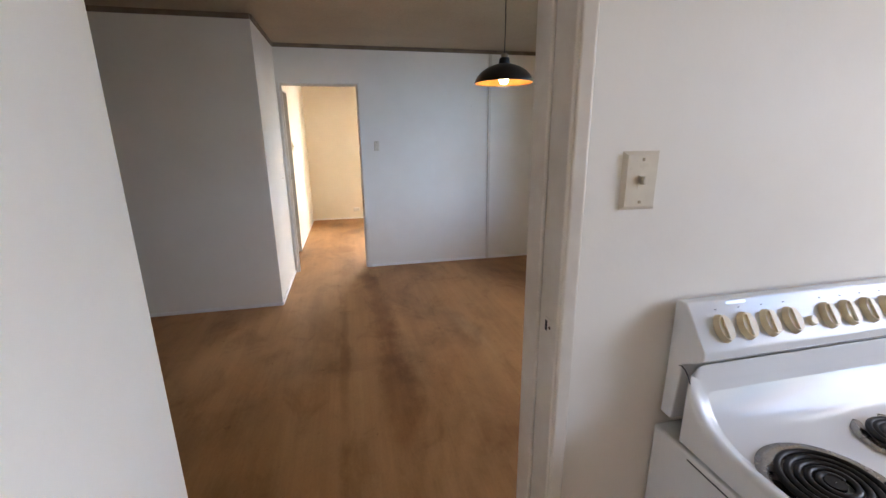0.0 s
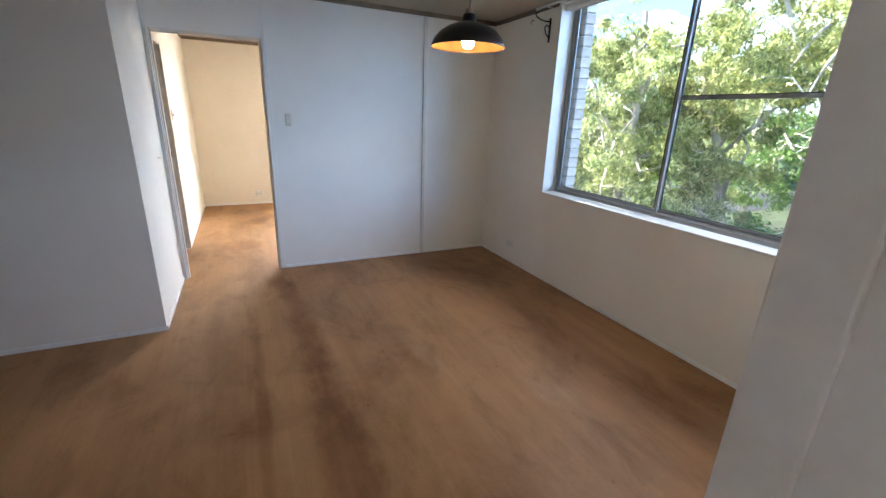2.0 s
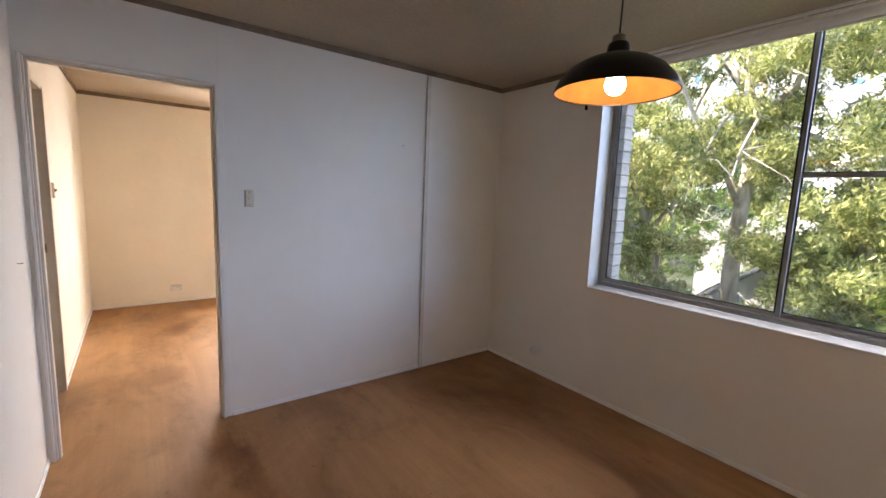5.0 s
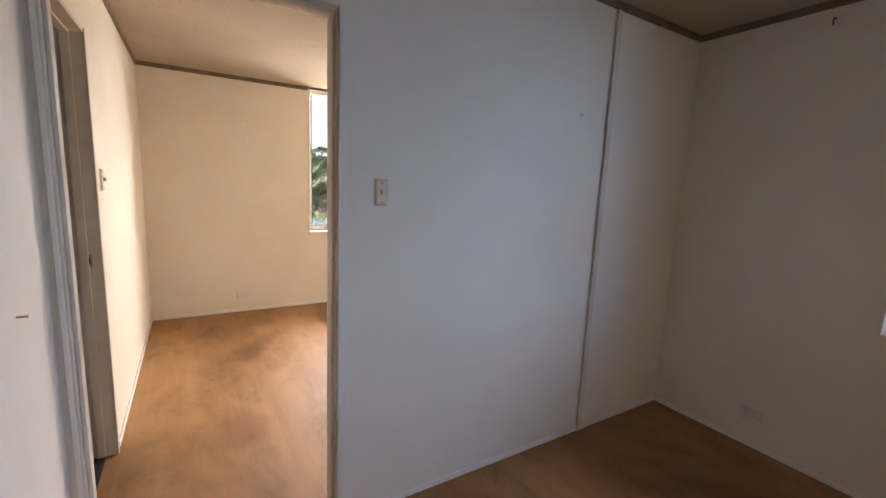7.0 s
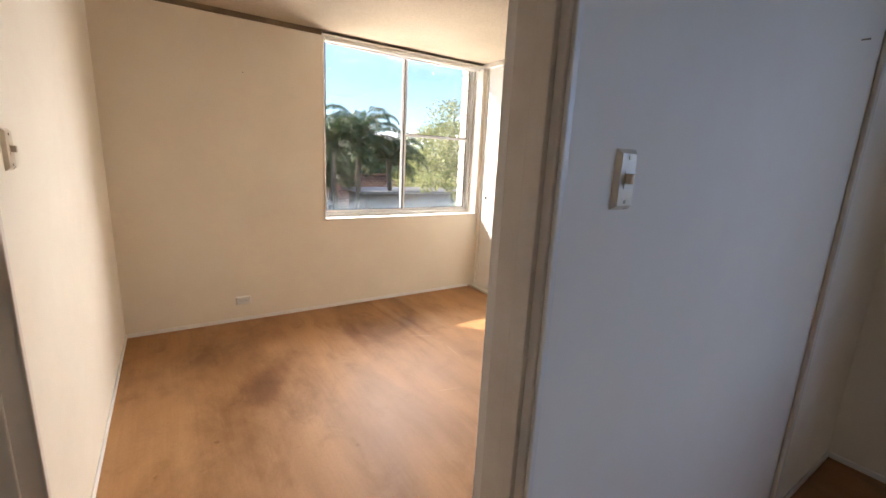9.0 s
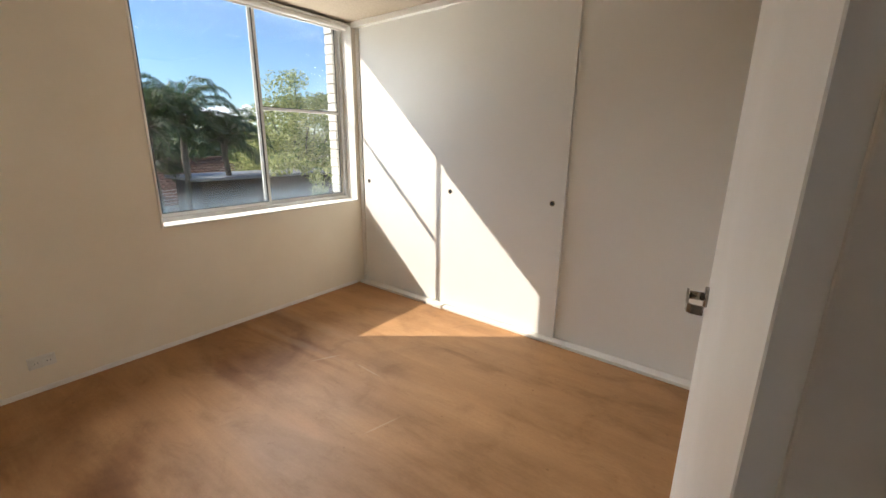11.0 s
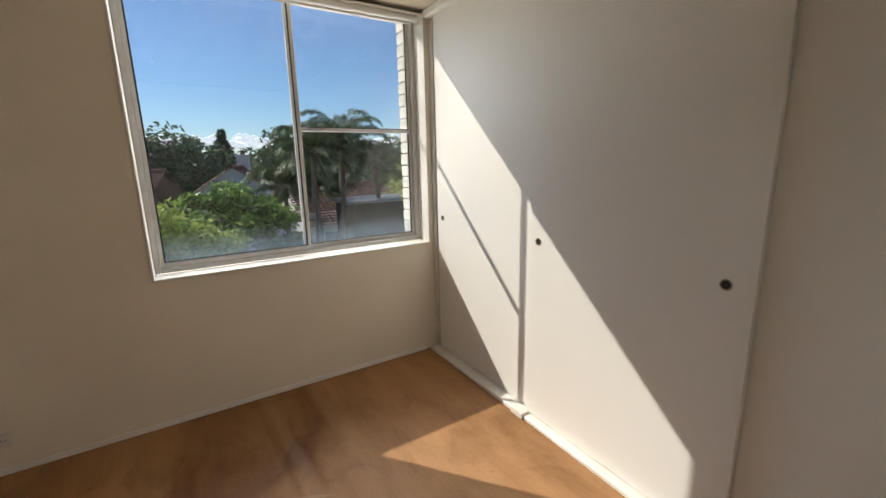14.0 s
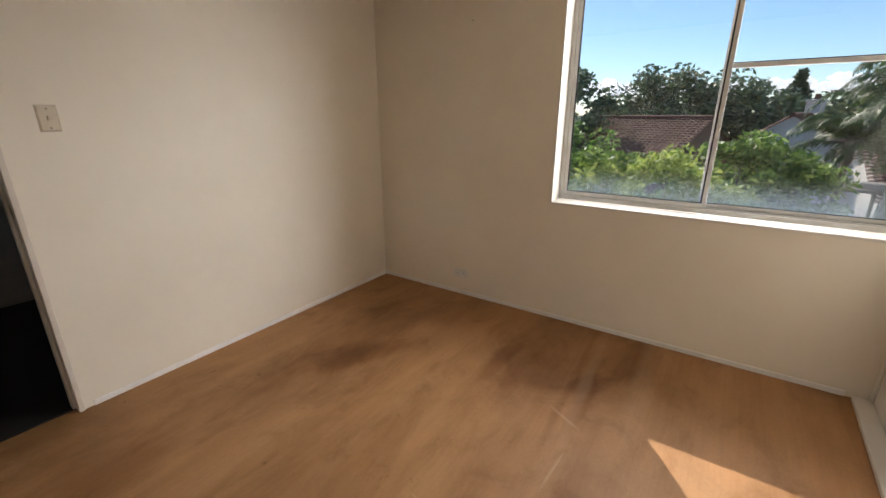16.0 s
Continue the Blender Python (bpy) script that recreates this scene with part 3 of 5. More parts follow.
# ---- windows ----
def window(name, axis, inner, glaze, a0, a1, z0, z1, mid, transom_side, transom_z, glass, alu, label, lap=0.012):
    """A white timber lined opening with a white aluminium slider: one tall pane, and one pane split by a transom."""
    root = empty(name, (0, 0, 0), label, "window", kind="structure")

    def piece(nm, u0, u1, v0, v1, w0, w1, mat, bevel=0.003, lab="", up=root):
        b = box(v0, v1, u0, u1, w0, w1, bevel, 2) if axis == "x" else box(u0, u1, v0, v1, w0, w1, bevel, 2)
        return part(nm, b, mat, up, lab)

    far = glaze + 0.05
    piece("reveal_board", a0 - 0.014, a0, inner - 0.004, far, z0 - 0.014, z1, TRIM)
    piece("reveal_board", a1, a1 + 0.014, inner - 0.004, far, z0 - 0.014, z1, TRIM)
    piece("window_sill", a0, a1, inner - 0.012, glaze - 0.03, z0 - 0.016, z0, TRIM, 0.005)
    piece("head_board", a0, a1, inner - 0.002, far, z1 - 0.012, z1, TRIM)
    f0, f1, t = glaze - 0.028, glaze + 0.026, 0.028
    frame_ = piece("window_frame", a0, a0 + t, f0, f1, z0, z1 - 0.012, alu, 0.004)
    piece("frame_stile", a1 - t, a1, f0, f1, z0, z1 - 0.012, alu, 0.004, up=frame_)
    piece("frame_sill", a0 + t, a1 - t, f0, f1, z0, z0 + 0.028, alu, 0.004, up=frame_)
    piece("frame_head", a0 + t, a1 - t, f0, f1, z1 - 0.019, z1 - 0.012, alu, 0.004, up=frame_)
    # sliding track grooves on the sill
    for k in (0.010, 0.034):
        piece("track_rib", a0 + t, a1 - t, f0 + k, f0 + k + 0.004, z0 + 0.028, z0 + 0.036, ALU, 0.0, up=frame_)
    b0, b1, top = z0 + 0.036, z0 + 0.058, z1 - 0.019
    lo, hi = (a0 + t, mid), (mid, a1 - t)
    tall, split = (lo, hi) if transom_side == "hi" else (hi, lo)

    def sash(nm, u0, u1, v0, with_transom):
        s = 0.022
        fr = piece(nm, u0, u0 + s, v0, v0 + 0.015, b0, top, alu, 0.003)
        piece("sash_stile", u1 - s, u1, v0, v0 + 0.015, b0, top, alu, 0.003, up=fr)
        piece("sash_rail", u0 + s, u1 - s, v0, v0 + 0.022, b0, b1, alu, 0.003, up=fr)
        piece("sash_rail", u0 + s, u1 - s, v0, v0 + 0.022, top - 0.009, top, alu, 0.003, up=fr)
        bars = [(b1, top - 0.009)]
        if with_transom:
            piece("transom", u0 + s, u1 - s, v0 - 0.004, v0 + 0.024, transom_z - 0.012, transom_z + 0.012, alu, 0.003, up=fr)
            bars = [(b1, transom_z - 0.012), (transom_z + 0.012, top - 0.009)]
        for w0, w1 in bars:
            p = piece("pane", u0 + s - 0.004, u1 - s + 0.004, v0 + 0.009, v0 + 0.013, w0 - 0.004, w1 + 0.004, glass, 0.0, up=fr)
            p.visible_shadow = False
            for g0, g1, h0, h1 in ((u0 + s - 0.001, u0 + s + 0.008, w0, w1), (u1 - s - 0.008, u1 - s + 0.001, w0, w1), (u0 + s, u1 - s, w0 - 0.001, w0 + 0.005)):
                piece("gasket", g0, g1, v0 + 0.003, v0 + 0.0085, h0, h1, RUBBER, 0.0, "black rubber glazing strip", fr)
        return fr

    sash("tall_sash", tall[0] - (0.0 if tall is lo else 0.012), tall[1] + (0.012 if tall is lo else 0.0), f0 + 0.006, False)
    sash("split_sash", split[0] - (0.0 if split is lo else lap), split[1] + (0.012 if split is lo else 0.0), f0 + 0.032, True)
    return root


W1Z = 2.405
win_living = window("window_1", "x", XE, 2.64, 2.335, 4.485, 0.840, W1Z, 3.385, "lo", 1.650, GLASS_LIVING, ALU_BACKLIT, "wide white sliding window with a split pane, gum trees outside")
part("window_latch", box(2.585, 2.605, 2.39, 2.40, 0.98, 1.10, 0.003, 2), RUBBER, win_living, "small grey sash latch")
win_bed = window("window_2", "y", YW, 8.915, 0.870, 2.570, 0.850, W1Z, 1.730, "hi", 1.652, GLASS_BED, ALU_PAINT, "white sliding bedroom window with salt haze along the bottom", 0.030)


# outer brick reveals, brick by brick
def brick_jamb(name, parent, axis, face, sign, d0, z0, z1, label):
    """A column of bricks beside a window: face is the reveal, d0 where it starts outside the glass."""
    bed = box(d0 + 0.012, d0 + 0.105, min(face + sign * 0.012, face + sign * 0.22), max(face + sign * 0.012, face + sign * 0.22), z0, z1)
    if axis == "y":
        bed.free()
        bed = box(min(face + sign * 0.012, face + sign * 0.22), max(face + sign * 0.012, face + sign * 0.22), d0 + 0.012, d0 + 0.105, z0, z1)
    col = tagged(bake(name, bed, MORTAR), label, "brickwork", kind="structure")
    z, k = z0 + 0.005, 0
    while z + 0.076 < z1:
        b = box(-0.055, 0.055, 0.0, 0.218 if k % 2 else 0.106, -0.038, 0.038, 0.005, 1)
        br = bake("brick", b, BRICK, col)
        off = random.uniform(-0.003, 0.003)
        if axis == "x":
            br.matrix_basis = pose(d0 + 0.055, face + off, z + 0.038, 0, 0, 0 if sign > 0 else 180)
        else:
            br.matrix_basis = pose(face + off, d0 + 0.055, z + 0.038, 0, 0, -90 if sign > 0 else 90)
        z, k = z + 0.086, k + 1
    return col


brick_jamb("brick_reveal_1", None, "x", 4.435, 1, 2.705, 0.55, 2.75, "pale brick reveal outside the living room window")
brick_jamb("brick_reveal_2", None, "y", 2.540, 1, 8.985, 0.55, 2.75, "pale brick reveal outside the bedroom window")
for nm, b, lab in (("outer_sill_1", box(2.695, 2.83, 2.2, 4.6, 0.70, 0.79, 0.006, 1), "brick sill outside the living window"),
                   ("outer_sill_2", box(0.7, 2.7, 8.975, 9.11, 0.71, 0.80, 0.006, 1), "brick sill outside the bedroom window")):
    tagged(bake(nm, b, BRICK), lab, "sill", kind="structure")


# ---- roller blinds and curtain rail ----
def roller(name, axis, centre_v, centre_z, a0, a1, r, label):
    root = empty(name, (0, 0, 0), label, "roller blind")
    ends = [(centre_v, a0, centre_z), (centre_v, a1, centre_z)] if axis == "x" else [(a0, centre_v, centre_z), (a1, centre_v, centre_z)]
    part("rolled_fabric", tube(ends, r, 20), FABRIC, root, smooth=False)
    for a in (a0 - 0.006, a1 + 0.006):
        e = [(centre_v, a - 0.006, centre_z), (centre_v, a + 0.006, centre_z)] if axis == "x" else [(a - 0.006, centre_v, centre_z), (a + 0.006, centre_v, centre_z)]
        part("end_bracket", tube(e, r * 1.08, 16), WHITE_PLASTIC, root)
    bar = (centre_v + r * 0.55, centre_z - r * 1.15)
    e = [(bar[0], a0 + 0.02, bar[1]), (bar[0], a1 - 0.02, bar[1])] if axis == "x" else [(a0 + 0.02, bar[0], bar[1]), (a1 - 0.02, bar[0], bar[1])]
    part("bottom_bar", tube(e, 0.008, 10), WHITE_PLASTIC, root)
    return root


roller("roller_blind", "x", 2.535, 2.378, 2.355, 4.465, 0.024, "white roller blind rolled up under the window head")
roller("roller_blind", "y", 8.80, 2.380, 0.90, 2.53, 0.026, "white roller blind rolled up under the bedroom window head")
rail = empty("curtain_rod", (0, 0, 0), "thin white curtain rod on brackets above the window", "curtain rod")
part("rod", tube([(2.425, 2.10, 2.397), (2.425, 4.74, 2.402)], 0.009, 12), WHITE_PLASTIC, rail)
for y in (2.30, 3.40, 4.60):
    part("bracket", box(2.415, XE, y - 0.006, y + 0.006, 2.384, 2.394, 0.002, 1), WHITE_PLASTIC, rail)
for y in (2.09, 4.75):
    part("finial", tube([(2.425, y - 0.012, 2.40), (2.425, y + 0.012, 2.40)], 0.012, 12), WHITE_PLASTIC, rail)

# black iron hook beside the window
hook = empty("plant_bracket", (XE, 4.62, 2.13), "black wrought iron hanging bracket screwed to the wall", "bracket")
hook.location = (0, 0, 0)
part("back_plate", box(XE - 0.008, XE - 0.0005, 4.608, 4.632, 2.125, 2.315, 0.003, 1), BLACK, hook)
pts = [(XE - 0.006, 4.62, 2.29), (XE - 0.05, 4.625, 2.285), (XE - 0.10, 4.63, 2.295), (XE - 0.135, 4.635, 2.31), (XE - 0.15, 4.637, 2.33), (XE - 0.14, 4.637, 2.345), (XE - 0.125, 4.636, 2.342)]
part("arm", tube(pts, 0.006, 8), BLACK, hook)
pts = [(XE - 0.006, 4.62, 2.16), (XE - 0.04, 4.622, 2.19), (XE - 0.055, 4.624, 2.235), (XE - 0.035, 4.624, 2.26), (XE - 0.02, 4.622, 2.245)]
part("scroll", tube(pts, 0.005, 8), BLACK, hook)
wall_hook = empty("wall_hook", (0, 0, 0), "small dark screw hook in the wall near the ceiling", "hook")
part("shank", tube([(XE, 4.86, 2.335), (XE - 0.02, 4.86, 2.335), (XE - 0.032, 4.86, 2.325), (XE - 0.034, 4.86, 2.31), (XE - 0.024, 4.86, 2.30)], 0.003, 8), BLACK, wall_hook)


# ---- switches and sockets ----
def plate(name, centre, normal, w, h, label, mat=PLATE, toggle=True, slots=0, category="switch"):
    """A bevelled wall plate, facing along normal ('-y', '-x', '+x')."""
    root = empty(name, (0, 0, 0), label, category)
    m = {"-y": pose(*centre, 0, 0, 0), "-x": pose(*centre, 0, 0, -90), "+x": pose(*centre, 0, 0, 90)}[normal]

    def piece(nm, bm, mt, up=root):
        bmesh.ops.transform(bm, matrix=m, verts=bm.verts)
        return part(nm, bm, mt, up)

    bm = bmesh.new()
    o, i = [(sx * w / 2, 0.0, sz * h / 2) for sx, sz in ((-1, -1), (1, -1), (1, 1), (-1, 1))], [(sx * (w / 2 - 0.008), -0.009, sz * (h / 2 - 0.008)) for sx, sz in ((-1, -1), (1, -1), (1, 1), (-1, 1))]
    vo, vi = [bm.verts.new(p) for p in o], [bm.verts.new(p) for p in i]
    for k in range(4):
        bm.faces.new((vo[k], vo[(k + 1) % 4], vi[(k + 1) % 4], vi[k]))
    bm.faces.new(vi)
    bm.faces.new(vo[::-1])
    face = piece("cover_plate", bm, mat)
    if toggle:
        piece("toggle", box(-0.005, 0.005, -0.022, -0.008, -0.007, 0.011, 0.002, 1), mat, face)
        piece("toggle_slot", box(-0.008, 0.008, -0.0098, -0.0088, -0.016, 0.016), PLATE, face)
        for sz in (-1, 1):
            piece("screw", box(-0.0035, 0.0035, -0.0105, -0.0088, sz * h * 0.36 - 0.0035, sz * h * 0.36 + 0.0035, 0.001, 1), BRASS, face)
    for s in range(slots):
        x = (s - (slots - 1) / 2) * w / max(slots, 1) * 0.9
        piece("outlet_face", box(x - 0.019, x + 0.019, -0.012, -0.0088, -0.020, 0.016, 0.003, 1), mat, face)
        for dx, rot in ((-0.007, 1), (0.007, -1)):
            piece("pin_slot", box(x + dx - 0.0012, x + dx + 0.0012, -0.0126, -0.0118, -0.004, 0.005), DARK, face)
        piece("rocker", box(x - 0.006, x + 0.006, -0.0145, -0.0118, 0.018, 0.028, 0.001, 1), mat, face)
    return root


plate("light_switch", (0.643, 1.4795, 1.383), "-y", 0.088, 0.124, "cream plastic toggle light switch with two screws")
plate("light_switch", (0.370, YN - 0.0005, 1.402), "-y", 0.056, 0.106, "narrow cream light switch beside the bedroom doorway")
plate("light_switch", (-0.6595, 6.664, 1.394), "+x", 0.074, 0.112, "cream light switch on the bedroom wall")
plate("power_socket", (0.155, YW - 0.0005, 0.180), "-y", 0.120, 0.072, "white double power socket just above the skirting", WHITE_PLASTIC, False, 2, "socket")
plate("power_socket", (XE - 0.0005, 4.935, 0.190), "-x", 0.116, 0.072, "white double power socket low on the window wall", WHITE_PLASTIC, False, 2, "socket")
plate("power_socket", (XE - 0.0005, 2.395, 0.130), "-x", 0.116, 0.072, "white double socket fed by surface conduit", WHITE_PLASTIC, False, 2, "socket")
cond = tagged(bake("cable_conduit", box(XE - 0.014, XE - 0.0005, 2.350, 2.372, 0.168, 0.826, 0.003, 2), WHITE_PLASTIC), "white surface conduit from the sill to the socket", "conduit")
for nm, at, d in (("wall_nail", (1.462, YN, 1.83), (0, -1, 0)), ("wall_nail", (0.237, YW, 2.005), (0, -1, 0)), ("wall_nail", (-0.63, 5.25, 1.10), (1, 0, 0))):
    p = Vector(at)
    tagged(bake(nm, tube([p, p + Vector(d) * 0.018, p + Vector(d) * 0.020], [0.0022, 0.0022, 0.004], 8), BRASS), "small bent nail stuck in the painted wall", "nail")


# ---- pendant lamp ----
LX, LY, RIM = 1.110, 3.540, 1.835
lamp = empty("pendant_lamp", (0, 0, 0), "lit black dome pendant lamp with a gold lining", "pendant lamp")
outer = [(0.197, 0.0), (0.195, 0.012), (0.180, 0.042), (0.150, 0.074), (0.110, 0.098), (0.070, 0.113), (0.040, 0.120), (0.036, 0.124)]
shade = part("shade", lathe(outer, (LX, LY, RIM), 56), SHADE_OUT, lamp, "glossy black metal shade", True)
inner = [(r - 0.0025, z - 0.002) for r, z in outer[:-1]]
inner[0] = (0.1955, 0.001)
part("lining", lathe(inner, (LX, LY, RIM), 56), SHADE_IN, shade, "gold coloured shade lining", True)
part("rim", lathe([(0.1945, -0.001), (0.1985, -0.001), (0.1985, 0.003), (0.1945, 0.003), (0.1945, -0.001)], (LX, LY, RIM), 56), SHADE_OUT, shade)
part("neck", lathe([(0.036, 0.118), (0.037, 0.126), (0.034, 0.150), (0.030, 0.158), (0.022, 0.160)], (LX, LY, RIM), 32, True), SHADE_OUT, lamp, "", True)
part("cord_grip", lathe([(0.022, 0.158), (0.022, 0.178), (0.016, 0.184), (0.006, 0.186)], (LX, LY, RIM), 24, True), CARDBOARD, lamp, "tarnished brass cord grip", True)
part("cord", tube([(LX, LY, RIM + 0.184), (LX + 0.002, LY, RIM + 0.35), (LX, LY, CEILING - 0.02)], 0.0032, 8), RUBBER, lamp)
part("ceiling_rose", lathe([(0.045, 0.0), (0.045, 0.012), (0.012, 0.030)], (LX, LY, CEILING - 0.03), 28, True), RUBBER, lamp)
part("lampholder", lathe([(0.020, 0.118), (0.020, 0.080), (0.016, 0.078)], (LX, LY, RIM), 20, True), RUBBER, lamp)
bulb_profile = [(0.013, 0.080), (0.014, 0.070), (0.022, 0.052), (0.031, 0.032), (0.0335, 0.016), (0.030, 0.0), (0.020, -0.011), (0.008, -0.015), (0.001, -0.0155)]
bulb = part("bulb", lathe(bulb_profile, (LX, LY, RIM + 0.008), 24), BULB, lamp, "lit warm bulb", True)

# ceiling light in the bedroom
oyster = empty("ceiling_light", (0, 0, 0), "small white glass ceiling light, switched off", "ceiling light")
part("base", lathe([(0.11, 0.0), (0.11, 0.025), (0.10, 0.03)], (0.92, 7.15, CEILING - 0.031), 32, True), BRASS, oyster)
part("glass_bowl", lathe([(0.002, -0.075), (0.05, -0.068), (0.09, -0.04), (0.105, -0.002)], (0.92, 7.15, CEILING - 0.03), 32), ENAMEL, oyster, "", True)


# ---- bedroom door, folded back ----
door = empty("door_1", (0.203, 5.629, 0.0), "white painted flush bedroom door folded back against the wall", "door", kind="structure")
door.rotation_euler = (0, 0, radians(5.1))
LT = 0.034
leaf_w = 0.790
leaf = part("leaf", box(-0.008, leaf_w, -0.014, -0.014 + LT, 0.012, DOOR_H - 0.003, 0.002, 1), LEAF_PAINT, door)


def lever(sign, y_face):
    """A round rose, a round neck and a flat strap lever whose end turns back to the door."""
    x0, z0, reach = leaf_w - 0.036, 1.060, 0.043
    bm = lathe([(0.026, 0.0), (0.026, 0.006), (0.0235, 0.0085)], (0, 0, 0), 32, True)
    bmesh.ops.transform(bm, matrix=pose(x0, y_face, z0, -90 * sign, 0, 0), verts=bm.verts)
    rose = part("rose", bm, CHROME, door, "satin chrome rose", True)
    y1, y2 = y_face + sign * 0.006, y_face + sign * reach
    part("neck", tube([(x0, y1, z0), (x0, y2 - sign * 0.004, z0)], 0.0105, 18), CHROME, rose, "", True)
    # strap profile in plan: outer face, a rounded elbow, the short return
    line = [(0.012, 0.0), (-0.074, 0.0), (-0.086, -0.003), (-0.092, -0.010), (-0.094, -0.034)]
    bm, t = bmesh.new(), 0.0055
    rows = []
    for i, (x, y) in enumerate(line):
        p, q = line[max(i - 1, 0)], line[min(i + 1, len(line) - 1)]
        dx, dy = q[0] - p[0], q[1] - p[1]
        n = math.hypot(dx, dy)
        nx, ny = -dy / n * t / 2, dx / n * t / 2
        rows.append([bm.verts.new((x + s * nx, sign * (y + s * ny), z)) for s, z in ((1, -0.0115), (-1, -0.0115), (-1, 0.0115), (1, 0.0115))])
    for a, b in zip(rows, rows[1:]):
        for k in range(4):
            bm.faces.new((a[k], a[(k + 1) % 4], b[(k + 1) % 4], b[k]))
    bm.faces.new(rows[0][::-1])
    bm.faces.new(rows[-1])
    bmesh.ops.recalc_face_normals(bm, faces=bm.faces)
    bmesh.ops.bevel(bm, geom=[e for e in bm.edges if e.calc_face_angle(0) > 1.0], offset=0.0012, segments=1, affect="EDGES")
    bmesh.ops.transform(bm, matrix=pose(x0, y2, z0, 0, -3, 0), verts=bm.verts)
    part("lever", bm, CHROME, door, "flat satin chrome lever")


lever(1, -0.014 + LT)
lever(-1, -0.014)
for z in (0.22, 1.80):
    h = part("hinge", tube([(-0.010, -0.017, z - 0.045), (-0.010, -0.017, z + 0.045)], 0.005, 10), JAMB, door, "painted butt hinge")


# ---- wardrobe ----
WF, WK = 2.548, 2.573         # front and rear door faces
robe = empty("wardrobe", (0, 0, 0), "built-in wardrobe with three white sliding doors in the bedroom", "wardrobe")


def sliding(y0, y1, x, pulls):
    d = part("sliding_door", box(x, x + 0.022, y0, y1, 0.030, 2.388, 0.0015, 1), LAMINATE, robe)
    for y, z in pulls:
        bm = lathe([(0.0195, 0.0), (0.0195, 0.0025), (0.0155, 0.0030), (0.0145, 0.0008)], (0, 0, 0), 24)
        bmesh.ops.transform(bm, matrix=pose(x, y, z, 0, -90, 0), verts=bm.verts)
        ring = part("finger_pull", bm, BRASS, d, "round metal finger pull", True)
        bm = lathe([(0.0148, 0.0006), (0.001, 0.0004)], (0, 0, 0), 24)
        bmesh.ops.transform(bm, matrix=pose(x, y, z, 0, -90, 0), verts=bm.verts)
        part("pull_cup", bm, DARK, d)
    return d


sliding(7.60, 8.705, WK, [(8.631, 1.035)])
sliding(6.655, 7.685, WF, [(7.626, 1.020), (6.742, 1.012)])
sliding(5.620, 6.76, WK, [(5.729, 0.988)])
part("top_rail", box(WF - 0.022, WK + 0.04, YB + 0.004, YW - 0.004, 2.378, CEILING - 0.001, 0.003, 1), TRIM, robe)
part("bottom_track", box(WF - 0.050, WF + 0.030, YB + 0.012, 8.735, 0.0, 0.024, 0.003, 1), TRIM, robe)
part("rear_track", box(WF + 0.031, WK + 0.04, YB + 0.001, 8.70, 0.0, 0.028, 0.002, 1), TRIM, robe)
part("track_end", box(WF - 0.060, WF - 0.004, 7.66, 7.76, 0.0, 0.036, 0.004, 2), TRIM, robe, "chipped end of the floor track")
part("end_stile", box(WK - 0.006, WK + 0.04, 8.712, YW - 0.001, 0.0, 2.378, 0.003, 1), TRIM, robe)
part("end_panel", box(WK + 0.030, 3.15, YW - 0.02, YW - 0.002, 0.0, 2.378), TRIM, robe)
part("near_stile", box(WK + 0.024, WK + 0.044, YB + 0.001, YB + 0.03, 0.029, 2.377, 0.002, 1), TRIM, robe)
# the wardrobe stands slightly out of square
robe.matrix_basis = pose(WF, 7.6, 0) @ pose(0, 0, 0, 0, 0, -2.3) @ pose(-WF, -7.6, 0)


